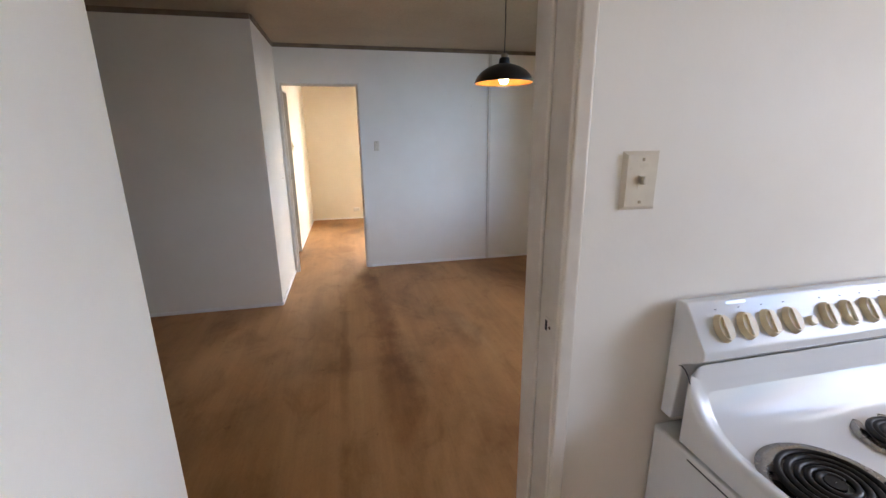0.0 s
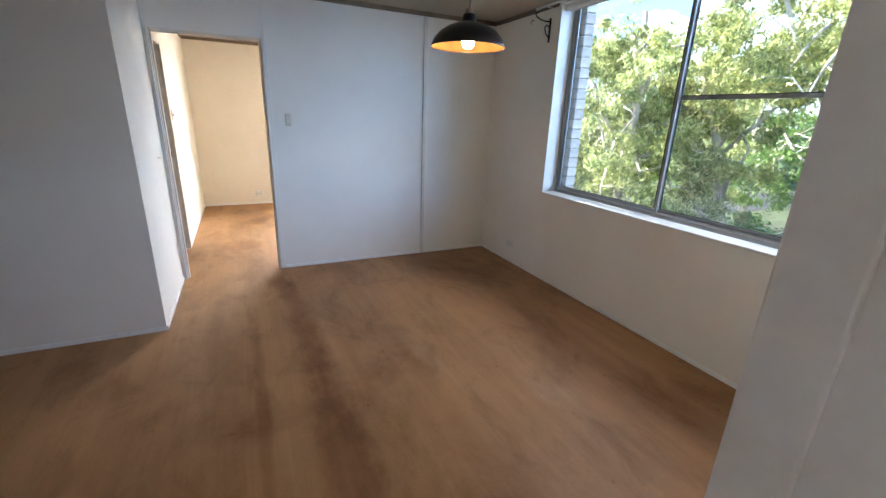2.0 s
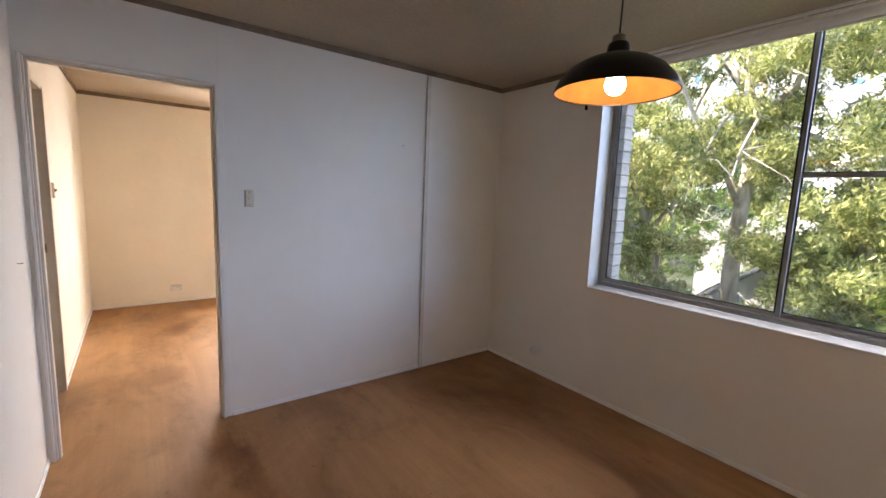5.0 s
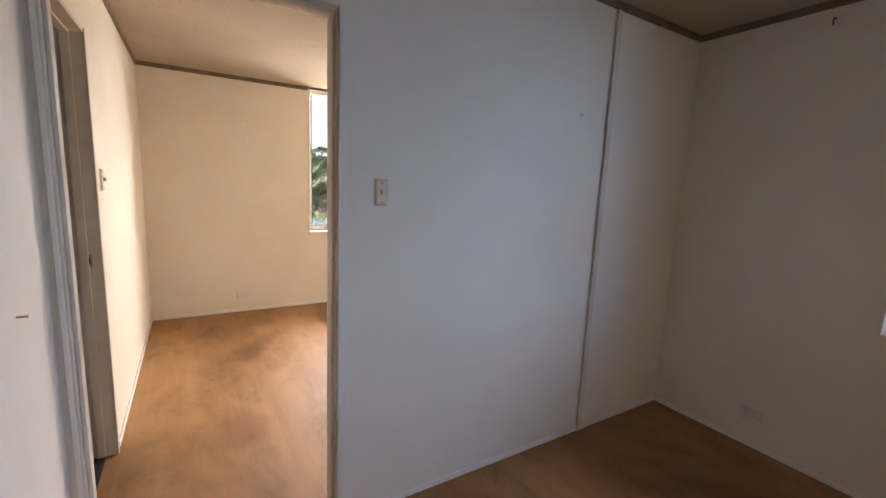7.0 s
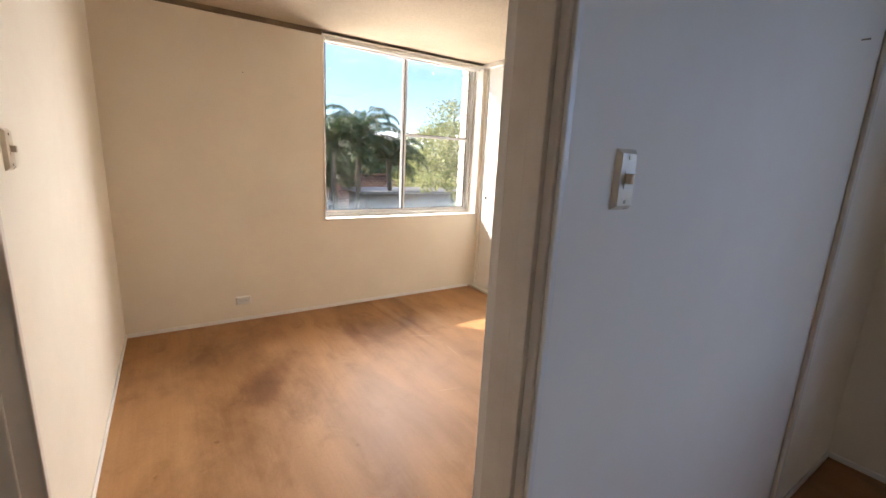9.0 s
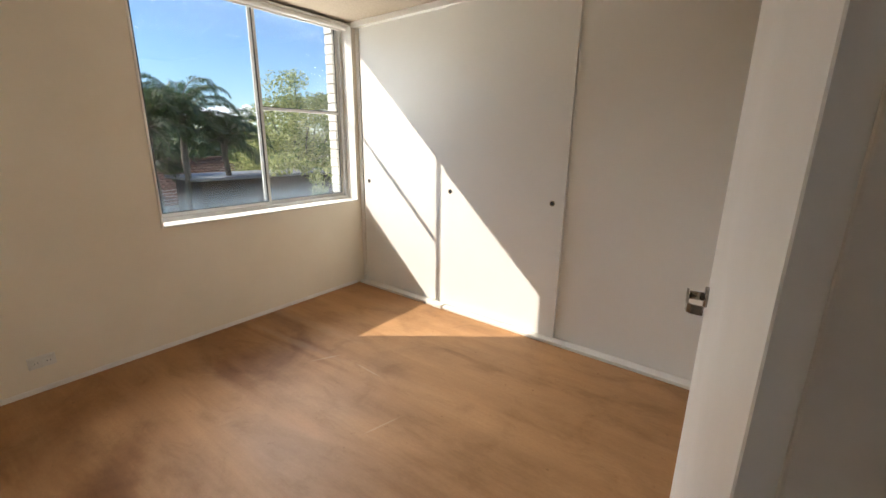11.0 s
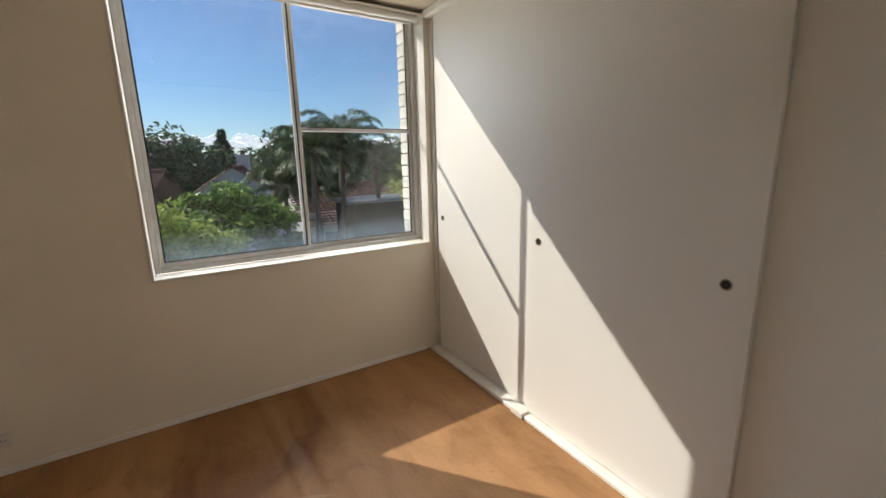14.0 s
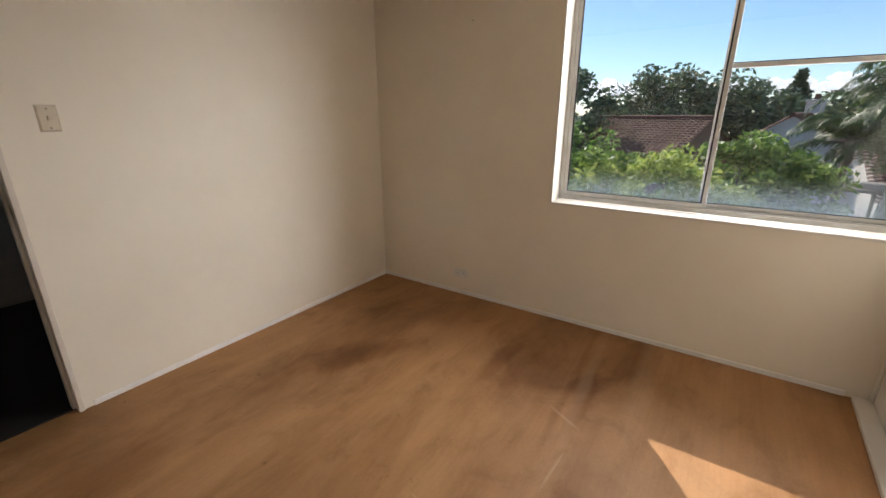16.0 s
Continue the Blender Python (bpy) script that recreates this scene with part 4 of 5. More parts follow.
# ---- kitchen stove ----
def stove():
    X0, X1, YB_, YF, ZT = 0.772, 1.482, 1.470, 0.86, 0.822
    root = empty("electric_stove", (0, 0, 0), "white enamel electric stove with coil burners and tan knobs", "stove")

    def extrude(profile, x0, x1, bevel=0.0):
        """A (y, z) profile swept from x0 to x1."""
        bm = bmesh.new()
        a, c = [bm.verts.new((x0, y, z)) for y, z in profile], [bm.verts.new((x1, y, z)) for y, z in profile]
        n = len(profile)
        for k in range(n):
            bm.faces.new((a[k], a[(k + 1) % n], c[(k + 1) % n], c[k]))
        bm.faces.new(a[::-1])
        bm.faces.new(c)
        if bevel:
            bmesh.ops.recalc_face_normals(bm, faces=bm.faces)
            bmesh.ops.bevel(bm, geom=list(bm.edges), offset=bevel, segments=2, affect="EDGES", profile=0.5)
        return bm

    body = part("body", box(X0 - 0.010, X1 - 0.006, YF + 0.02, YB_ + 0.002, 0.05, 0.762, 0.006, 2), ENAMEL, root, "white enamel oven body")
    part("oven_door", box(X0 + 0.02, X1 - 0.02, YF - 0.012, YF + 0.02, 0.20, 0.70, 0.008, 2), ENAMEL, root)
    part("door_handle", tube([(X0 + 0.08, YF - 0.05, 0.66), (X1 - 0.08, YF - 0.05, 0.66)], 0.011, 12), CHROME, root)
    for x in (X0 + 0.05, X1 - 0.05):
        for y in (YF + 0.06, YB_ - 0.06):
            part("foot", tube([(x, y, 0.0), (x, y, 0.055)], 0.018, 12), RUBBER, root)
    # cooktop: a pan with a rounded outer lip that climbs into the back
    bm = bmesh.new()

    def cove(y):
        s = max(0.0, 1.35 * (y - 1.270))
        return (y, 0.0) if s == 0 else (1.270 + 0.13 * math.sin(s / 0.13), 0.13 * (1 - math.cos(s / 0.13)))

    prof = [(0.0, -0.056), (0.0, -0.014), (0.006, -0.004), (0.016, 0.0), (0.030, -0.002), (0.040, -0.010), (0.052, -0.013)]
    def ring(off, z):
        r = max(0.035 - off, 0.012)
        out = []
        for cx, cy, a0 in ((X1 - off - r, YB_ - 0.03 - off - r, 0), (X0 + off + r, YB_ - 0.03 - off - r, 90), (X0 + off + r, YF + off + r, 180), (X1 - off - r, YF + off + r, 270)):
            for k in range(9):
                a = radians(a0 + 90 * k / 8)
                y, rise = cove(cy + r * math.sin(a))
                out.append(bm.verts.new((cx + r * math.cos(a), y, ZT + z + (rise if z > -0.03 else 0.0))))
            if a0 in (90, 270):
                # along the side, so that the lip follows the cove
                ya, yb = YB_ - 0.03 - off - r, YF + off + r
                for k in range(1, 32):
                    y, rise = cove(ya + (yb - ya) * (k / 32 if a0 == 90 else 1 - k / 32))
                    out.append(bm.verts.new((X0 + off if a0 == 90 else X1 - off, y, ZT + z + (rise if z > -0.03 else 0.0))))
        return out
    rings = [ring(o, z) for o, z in prof]
    for r0, r1 in zip(rings, rings[1:]):
        for k in range(len(r0)):
            bm.faces.new((r0[k], r0[(k + 1) % len(r0)], r1[(k + 1) % len(r0)], r1[k]))
    # the flat pan, with a swept-up back
    rows = []
    ys = [YF + 0.052 + (YB_ - 0.03 - 0.052 - YF - 0.052) * k / 40 for k in range(41)]
    for y in ys:
        y, rise = cove(y)
        rows.append([bm.verts.new((x, y, ZT - 0.0132 + rise)) for x in (X0 + 0.050, X1 - 0.050)])
    for a, c in zip(rows, rows[1:]):
        bm.faces.new((a[0], a[1], c[1], c[0]))
    part("cooktop", bm, ENAMEL, root, "white enamel cooktop with a raised lip", True)
    part("seam", box(X0 - 0.0105, X0 + 0.004, YF + 0.03, 1.36, 0.745, 0.749), DARK, root)
    # sloping control panel
    guard = part("control_panel", extrude([(YB_, 0.80), (YB_, 1.100), (YB_ - 0.012, 1.106), (1.440, 1.104), (1.372, 1.012), (1.371, 0.992), (1.384, 0.980), (1.425, 0.955), (1.436, 0.80)], X0 + 0.001, X1 - 0.001, 0.004), ENAMEL, root, "sloping white control panel")
    up = Vector((0, 1.440 - 1.372, 1.104 - 1.012)).normalized()
    out = Vector((0, -up.z, up.y))
    base = Vector((0, 1.372, 1.012))
    for k, x in enumerate((0.842, 0.907, 0.972, 1.037, 1.148, 1.213, 1.278, 1.343)):
        bm = bmesh.new()
        w, h, d = 0.022, 0.033, 0.015
        shape = [(math.cos(a) * w, math.sin(a) * h) for a in (i * math.tau / 20 for i in range(20))]
        lo = [bm.verts.new(Vector((x + sx, 0, 0)) + base + up * (0.048 + sz) + out * 0.001) for sx, sz in shape]
        hi = [bm.verts.new(Vector((x + sx * 0.82, 0, 0)) + base + up * (0.048 + sz * 0.86) + out * d) for sx, sz in shape]
        for i in range(20):
            bm.faces.new((lo[i], lo[(i + 1) % 20], hi[(i + 1) % 20], hi[i]))
        bm.faces.new(hi)
        bm.faces.new(lo[::-1])
        kn = part("knob", bm, KNOB, root, "tan plastic burner knob")
        b2 = bmesh.new()
        p = [Vector((x + sx * 0.006, 0, 0)) + base + up * (0.048 + sz * 0.024) + out * dd for dd in (d - 0.001, d + 0.005) for sx, sz in ((-1, -1), (1, -1), (1, 1), (-1, 1))]
        vs = [b2.verts.new(q) for q in p]
        for f in ((0, 1, 5, 4), (1, 2, 6, 5), (2, 3, 7, 6), (3, 0, 4, 7), (4, 5, 6, 7)):
            b2.faces.new([vs[i] for i in f])
        part("grip", b2, KNOB, kn)
        b3 = bmesh.new()
        q = [Vector((x + sx, 0, 0)) + base + up * (0.092 + sz) + out * 0.0012 for sx, sz in ((-0.003, -0.0012), (0.003, -0.0012), (0.003, 0.0012), (-0.003, 0.0012))]
        b3.faces.new([b3.verts.new(v) for v in q])
        part("mark", b3, RUBBER, guard)
    b3 = bmesh.new()
    q = [Vector((0.905 + sx, 0, 0)) + base + up * (0.105 + sz) + out * 0.0012 for sx, sz in ((-0.028, -0.004), (0.028, -0.004), (0.028, 0.004), (-0.028, 0.004))]
    b3.faces.new([b3.verts.new(v) for v in q])
    part("badge", b3, ALU, guard, "plain grey badge")
    bm = lathe([(0.012, 0.0), (0.012, 0.008), (0.009, 0.011)], (0, 0, 0), 18, True)
    bmesh.ops.transform(bm, matrix=Matrix.Translation(Vector((1.093, 0, 0)) + base + up * 0.04) @ out.to_track_quat("Z", "Y").to_matrix().to_4x4(), verts=bm.verts)
    part("pilot_lamp", bm, KNOB, guard)
    # burners
    for cx, cy, r in ((0.915, 1.172, 0.106), (1.215, 1.230, 0.080), (0.925, 0.985, 0.080), (1.255, 0.985, 0.095)):
        z = ZT - 0.012
        b = part("burner", lathe([(r + 0.020, 0.001), (r + 0.014, 0.006), (r + 0.004, 0.004), (r * 0.75, -0.004), (0.02, -0.006)], (cx, cy, z + 0.001), 40), CHROME, root, "chrome drip bowl", True)
        pts, turns = [], 5.0
        for k in range(int(turns * 28)):
            a = k / 28 * math.tau
            rr = 0.020 + (r - 0.026) * (a / (turns * math.tau))
            pts.append((cx + rr * math.cos(a), cy + rr * math.sin(a), z + 0.012))
        part("coil", tube(pts, 0.0070, 6), COIL, b, "black coil element", True)
        part("hub", lathe([(0.018, 0.0), (0.018, 0.006), (0.001, 0.007)], (cx, cy, z + 0.010), 20), COIL, b)
    # a thin black tube drawn for the curved seam line at the side of the panel
    part("side_seam", tube([(X0 - 0.001, 1.430, 0.950), (X0 - 0.006, 1.420, 0.957), (X0 - 0.008, 1.405, 0.954), (X0 - 0.006, 1.395, 0.940), (X0 - 0.002, 1.392, 0.925)], 0.0014, 8), RUBBER, root)
    return root


stove()


# ---- outside ----
GZ = -6.5
bm = bmesh.new()
for a, r in ((0, 4000.0),):
    bm.faces.new([bm.verts.new((x * r, y * r, GZ)) for x, y in ((-1, -1), (1, -1), (1, 1), (-1, 1))])
tagged(bake("ground", bm, GROUND), "green and brown garden ground below the flat", "ground", kind="structure")
tagged(bake("road", box(-60, 90, 25.0, 31.0, GZ, GZ + 0.02), ASPHALT), "grey asphalt street between the gardens", "road", kind="structure")
# the storeys of the building underneath
tagged(bake("wall_lower_storeys", box(-3.9, 2.70, -1.8, 8.98, GZ, -0.121), BRICK), "pale brick lower storeys of the flats", "wall", kind="structure")

rng = np.random.default_rng(4)


def leaf_mesh(name, centres, radii, per, length, width, droop, mat, parent=None, squash=0.75, label=""):
    """Many small pointed leaves scattered in clumps."""
    c = np.repeat(np.asarray(centres, float), per, axis=0)
    r = np.repeat(np.asarray(radii, float), per)
    n = len(c)
    d = rng.normal(size=(n, 3))
    d /= np.linalg.norm(d, axis=1, keepdims=True)
    p = c + d * (r * rng.random(n) ** 0.45)[:, None] * np.array([1, 1, squash])
    a = rng.normal(size=(n, 3))
    a[:, 2] = a[:, 2] * 0.6 - droop
    a /= np.linalg.norm(a, axis=1, keepdims=True)
    b = np.cross(a, rng.normal(size=(n, 3)))
    b /= np.linalg.norm(b, axis=1, keepdims=True)
    ln = (length * rng.uniform(0.6, 1.35, n))[:, None]
    wd = (width * rng.uniform(0.6, 1.3, n))[:, None]
    v = np.stack([p - a * ln / 2, p + b * wd / 2 - a * ln * 0.05, p + a * ln / 2, p - b * wd / 2 - a * ln * 0.05], axis=1).reshape(-1, 3)
    me = bpy.data.meshes.new(name)
    me.from_pydata(v.tolist(), [], np.arange(4 * n).reshape(-1, 4).tolist())
    me.materials.append(mat)
    ob = new(name, me)
    if parent:
        ob.parent = parent
    if label:
        ob["label"] = label
    return ob


def bent(p, q, sag, n, wob):
    """Points from p to q with a curve and a little wobble."""
    p, q = np.array(p, float), np.array(q, float)
    out = []
    for k in range(n):
        t = k / (n - 1)
        w = rng.normal(size=3) * wob * math.sin(math.pi * t)
        out.append(tuple(p + (q - p) * t + np.array([0, 0, sag * math.sin(math.pi * t)]) + w))
    return out


def gum_tree(at, trunk_top, r0, limbs, leaf, per, clump, label, twigs=5, length=0.20, width=0.046, droop=0.9):
    """A gum: pale trunk, wandering limbs, and tufts of hanging leaves at the twig ends. limbs: (start along the trunk, end point, radius)."""
    root = empty("gum_tree", (0, 0, 0), label, "tree", "gum trees")
    base = (at[0], at[1], GZ)
    tp = bent(base, trunk_top, 0.0, 9, 0.16)
    bm = bmesh.new()
    put_tube(bm, tp, [r0 * (1 - 0.62 * k / 8) for k in range(9)], 12)
    centres, radii = [], []
    for s, end, r in limbs:
        i = s * 8
        k = min(int(i), 7)
        st = np.array(tp[k]) + (np.array(tp[k + 1]) - np.array(tp[k])) * (i - k)
        lp = bent(st, end, 0.6, 8, 0.22)
        put_tube(bm, lp, [r * (1 - 0.78 * j / 7) for j in range(8)], 7)
        for tw in range(twigs):
            j = int(rng.integers(4, 8))
            e = np.array(lp[j]) + rng.normal(size=3) * np.array([1.0, 1.0, 0.55]) * clump * 0.95
            put_tube(bm, bent(lp[j], e, 0.15, 4, 0.06), [r * 0.22, r * 0.16, r * 0.10, r * 0.05], 5)
            # a tuft: a domed head with tails that hang from it
            centres.append(e)
            radii.append(clump * rng.uniform(0.45, 0.7))
            for _ in range(4):
                centres.append(e + np.array([rng.normal() * 0.42, rng.normal() * 0.42, -abs(rng.normal()) * 0.30]) * clump)
                radii.append(clump * rng.uniform(0.22, 0.42))
    part("trunk", bm, GUM_BARK, root, "pale peeling gum bark", True)
    leaf_mesh("crown", centres, radii, per, length, width, droop, leaf, root, 0.9)
    return root


def limbs_round(top, n, spread, low, high, r):
    out = []
    for k in range(n):
        a = k * 2.4 + rng.uniform(-0.4, 0.4)
        d = spread * rng.uniform(0.45, 1.0)
        out.append((rng.uniform(0.45, 0.98), (top[0] + d * math.cos(a), top[1] + d * math.sin(a), rng.uniform(low, high)), r * rng.uniform(0.6, 1.1)))
    return out


gum_tree((15.7, 7.5), (15.2, 7.9, 8.2), 0.33, limbs_round((15.0, 8.0), 22, 4.6, 1.0, 9.5, 0.11), GUM_LEAF, 115, 1.0, "tall spreading gum tree with a pale trunk outside the window")
gum_tree((14.6, 7.9), (12.6, 10.4, 3.4), 0.22, limbs_round((12.4, 10.6), 18, 3.2, -2.6, 4.2, 0.08), GUM_LEAF, 115, 0.9, "leaning gum tree with drooping leaves beside the taller gum")
gum_tree((10.6, 10.2), (10.3, 10.6, 4.4), 0.18, limbs_round((10.2, 10.6), 12, 2.4, -1.5, 5.2, 0.07), GUM_LEAF, 115, 0.8, "slender gum tree with a straight pale trunk")
gum_tree((9.6, 14.2), (9.7, 14.4, 1.5), 0.18, limbs_round((9.7, 14.4), 10, 2.2, -3.0, 1.5, 0.07), GUM_LEAF, 115, 0.75, "young gum tree below the brick corner of the flats")
gum_tree((18.0, 2.4), (17.2, 3.2, 6.4), 0.28, limbs_round((16.4, 3.6), 15, 3.2, 1.2, 6.6, 0.10), GUM_LEAF, 115, 1.0, "gum tree with bright tufts of leaves behind the house")
gum_tree((14.6, 4.6), (14.3, 4.8, 0.4), 0.13, limbs_round((14.2, 4.8), 13, 1.9, -0.9, 1.5, 0.06), GUM_LEAF, 115, 0.75, "small gum tree with thin grey stems before the house")
gum_tree((22.0, 13.0), (22.0, 13.5, 2.6), 0.30, limbs_round((22.0, 13.5), 12, 4.5, -4.5, 2.2, 0.10), BUSH_LEAF, 120, 1.2, "leafy tree in the gardens behind the gum trees")


def bush(name, at, radius, height, n, per, leaf, length, width, label, category="shrub", droop=0.1):
    root = empty(name, (0, 0, 0), label, category)
    bm = bmesh.new()
    centres, radii = [], []
    for k in range(n):
        a, d = rng.uniform(0, math.tau), radius * math.sqrt(rng.random())
        z = GZ + height * rng.uniform(0.5, 1.0) * (1 - 0.18 * (d / radius) ** 2)
        e = (at[0] + d * math.cos(a), at[1] + d * math.sin(a), z)
        if k % 3 == 0:
            put_tube(bm, bent((at[0] + 0.2 * d * math.cos(a), at[1] + 0.2 * d * math.sin(a), GZ), e, 0.0, 5, 0.1), [0.07, 0.055, 0.04, 0.025, 0.012], 6)
        centres.append(e)
        radii.append(radius * rng.uniform(0.16, 0.30))
    part("stems", bm, PALM_BARK, root)
    leaf_mesh("crown", centres, radii, per, length, width, droop, leaf, root)
    return root


bush("shrub", (9.0, 10.6), 1.9, 4.9, 40, 170, LIME_LEAF, 0.20, 0.09, "bright lime green shrub below the gum trees")
bush("shrub", (8.6, 6.2), 2.2, 5.0, 44, 150, BUSH_LEAF, 0.20, 0.07, "light green shrub growing below the window")
bush("shrub", (13.4, 7.2), 1.9, 5.6, 44, 150, LIME_LEAF, 0.20, 0.07, "yellow green bush below the tall gum tree")
bush("shrub", (13.0, 4.0), 1.9, 6.6, 44, 150, LIME_LEAF, 0.20, 0.08, "yellow green bush in front of a white house")
bush("shrub", (15.0, 10.5), 3.0, 5.0, 60, 150, BUSH_LEAF, 0.24, 0.09, "green bush in the gum tree shade")
# garden on the bedroom side
bush("shrub", (2.3, 21.2), 2.2, 7.3, 100, 260, BUSH_LEAF, 0.28, 0.085, "dense broad-leaved green shrub in the neighbouring garden", "shrub", 0.4)
bush("shrub", (6.0, 20.0), 2.0, 5.5, 50, 170, DARK_LEAF, 0.34, 0.11, "dark green broad-leaved bush in the neighbouring garden", "shrub", 0.4)
bush("shrub", (0.2, 18.5), 2.3, 7.0, 60, 190, LIME_LEAF, 0.22, 0.09, "light green feathery bush near the bedroom window")
bush("shrub", (-2.6, 21.0), 2.6, 7.7, 60, 190, BUSH_LEAF, 0.22, 0.09, "tall light green bush near the bedroom window")
bush("shrub", (-1.5, 15.5), 1.6, 5.0, 36, 190, LIME_LEAF, 0.18, 0.08, "yellow green bush close under the bedroom window")


def broad_tree(at, top, spread, low, n, per, leaf, length, width, label, r=0.3):
    root = empty("broad_tree", (0, 0, 0), label, "tree", "garden trees")
    bm = bmesh.new()
    put_tube(bm, bent((at[0], at[1], GZ), (at[0], at[1], top - spread * 0.5), 0.0, 6, 0.12), [r * (1 - 0.1 * k) for k in range(6)], 9)
    centres, radii = [], []
    for k in range(n):
        a, d = rng.uniform(0, math.tau), spread * math.sqrt(rng.random())
        z = low + (top - low) * rng.uniform(0.1, 1.0) * math.sqrt(max(0.05, 1 - (d / spread) ** 2 * 0.9))
        e = (at[0] + d * math.cos(a), at[1] + d * math.sin(a), z)
        if k % 3 == 0:
            put_tube(bm, bent((at[0], at[1], low - 0.5 + 0.3 * (z - low)), e, 0.3, 5, 0.15), [r * 0.4, r * 0.3, r * 0.2, r * 0.12, r * 0.05], 6)
        centres.append(e)
        radii.append(spread * rng.uniform(0.15, 0.28))
    part("trunk", bm, PALM_BARK, root)
    leaf_mesh("crown", centres, radii, per, length, width, 0.2, leaf, root)
    return root


broad_tree((16.2, 29.5), 5.2, 4.2, -4.5, 200, 330, GUM_LEAF, 0.20, 0.09, "round bright green tree beyond the car park")
broad_tree((25.0, 30.0), 4.2, 5.0, -4.5, 90, 170, GUM_LEAF, 0.36, 0.16, "large green tree across the street")
broad_tree((-5.0, 57.0), 5.8, 7.5, -5.0, 110, 170, FAR_LEAF, 0.6, 0.26, "broad dark tree above the far gardens")
broad_tree((-9.0, 40.0), 5.2, 5.0, -5.0, 90, 170, FAR_LEAF, 0.45, 0.20, "dark leafy tree behind the tiled roofs")
broad_tree((1.0, 58.0), 5.2, 7.0, -5.0, 110, 170, FAR_LEAF, 0.6, 0.26, "tall dark tree behind the tiled roofs")
broad_tree((13.0, 60.0), 5.0, 7.0, -5.0, 110, 170, FAR_LEAF, 0.6, 0.26, "wide dark tree behind the palms")


def conifer(at, top, spread, label):
    root = empty("conifer", (0, 0, 0), label, "tree", "garden trees")
    part("trunk", tube([(at[0], at[1], GZ), (at[0], at[1], top)], [0.35, 0.04], 8), PALM_BARK, root)
    centres, radii = [], []
    for k in range(26):
        z = -3 + (top + 3) * k / 25
        sp = spread * (1 - k / 26.5) * rng.uniform(0.75, 1.15)
        for j in range(6):
            a = j * math.tau / 6 + k * 1.7
            centres.append((at[0] + sp * math.cos(a) * 0.6, at[1] + sp * math.sin(a) * 0.6, z + rng.uniform(-0.3, 0.3)))
            radii.append(max(0.3, sp * 0.45))
    leaf_mesh("crown", centres, radii, 50, 0.55, 0.16, 0.2, FAR_LEAF, root, 0.8)
    return root


conifer((6.6, 64.0), 5.3, 4.4, "tall dark pine rising above the far trees")
conifer((14.2, 68.0), 5.4, 3.8, "smaller dark pine above the far trees")

# far woods all round the horizon
centres, radii = [], []
for k in range(620):
    a, d = rng.uniform(-1.3, 2.5), rng.uniform(70, 120)
    centres.append((d * math.cos(a), 5 + d * math.sin(a), GZ + rng.uniform(1.0, 11.5) * (0.75 + 0.35 * math.sin(a * 9.0) * math.sin(a * 4.1))))
    radii.append(rng.uniform(2.0, 3.8))
woods = leaf_mesh("far_woods", centres, radii, 110, 1.3, 0.75, 0.1, FAR_LEAF)
tagged(woods, "far belt of dark green trees along the horizon", "woods", kind="stuff")


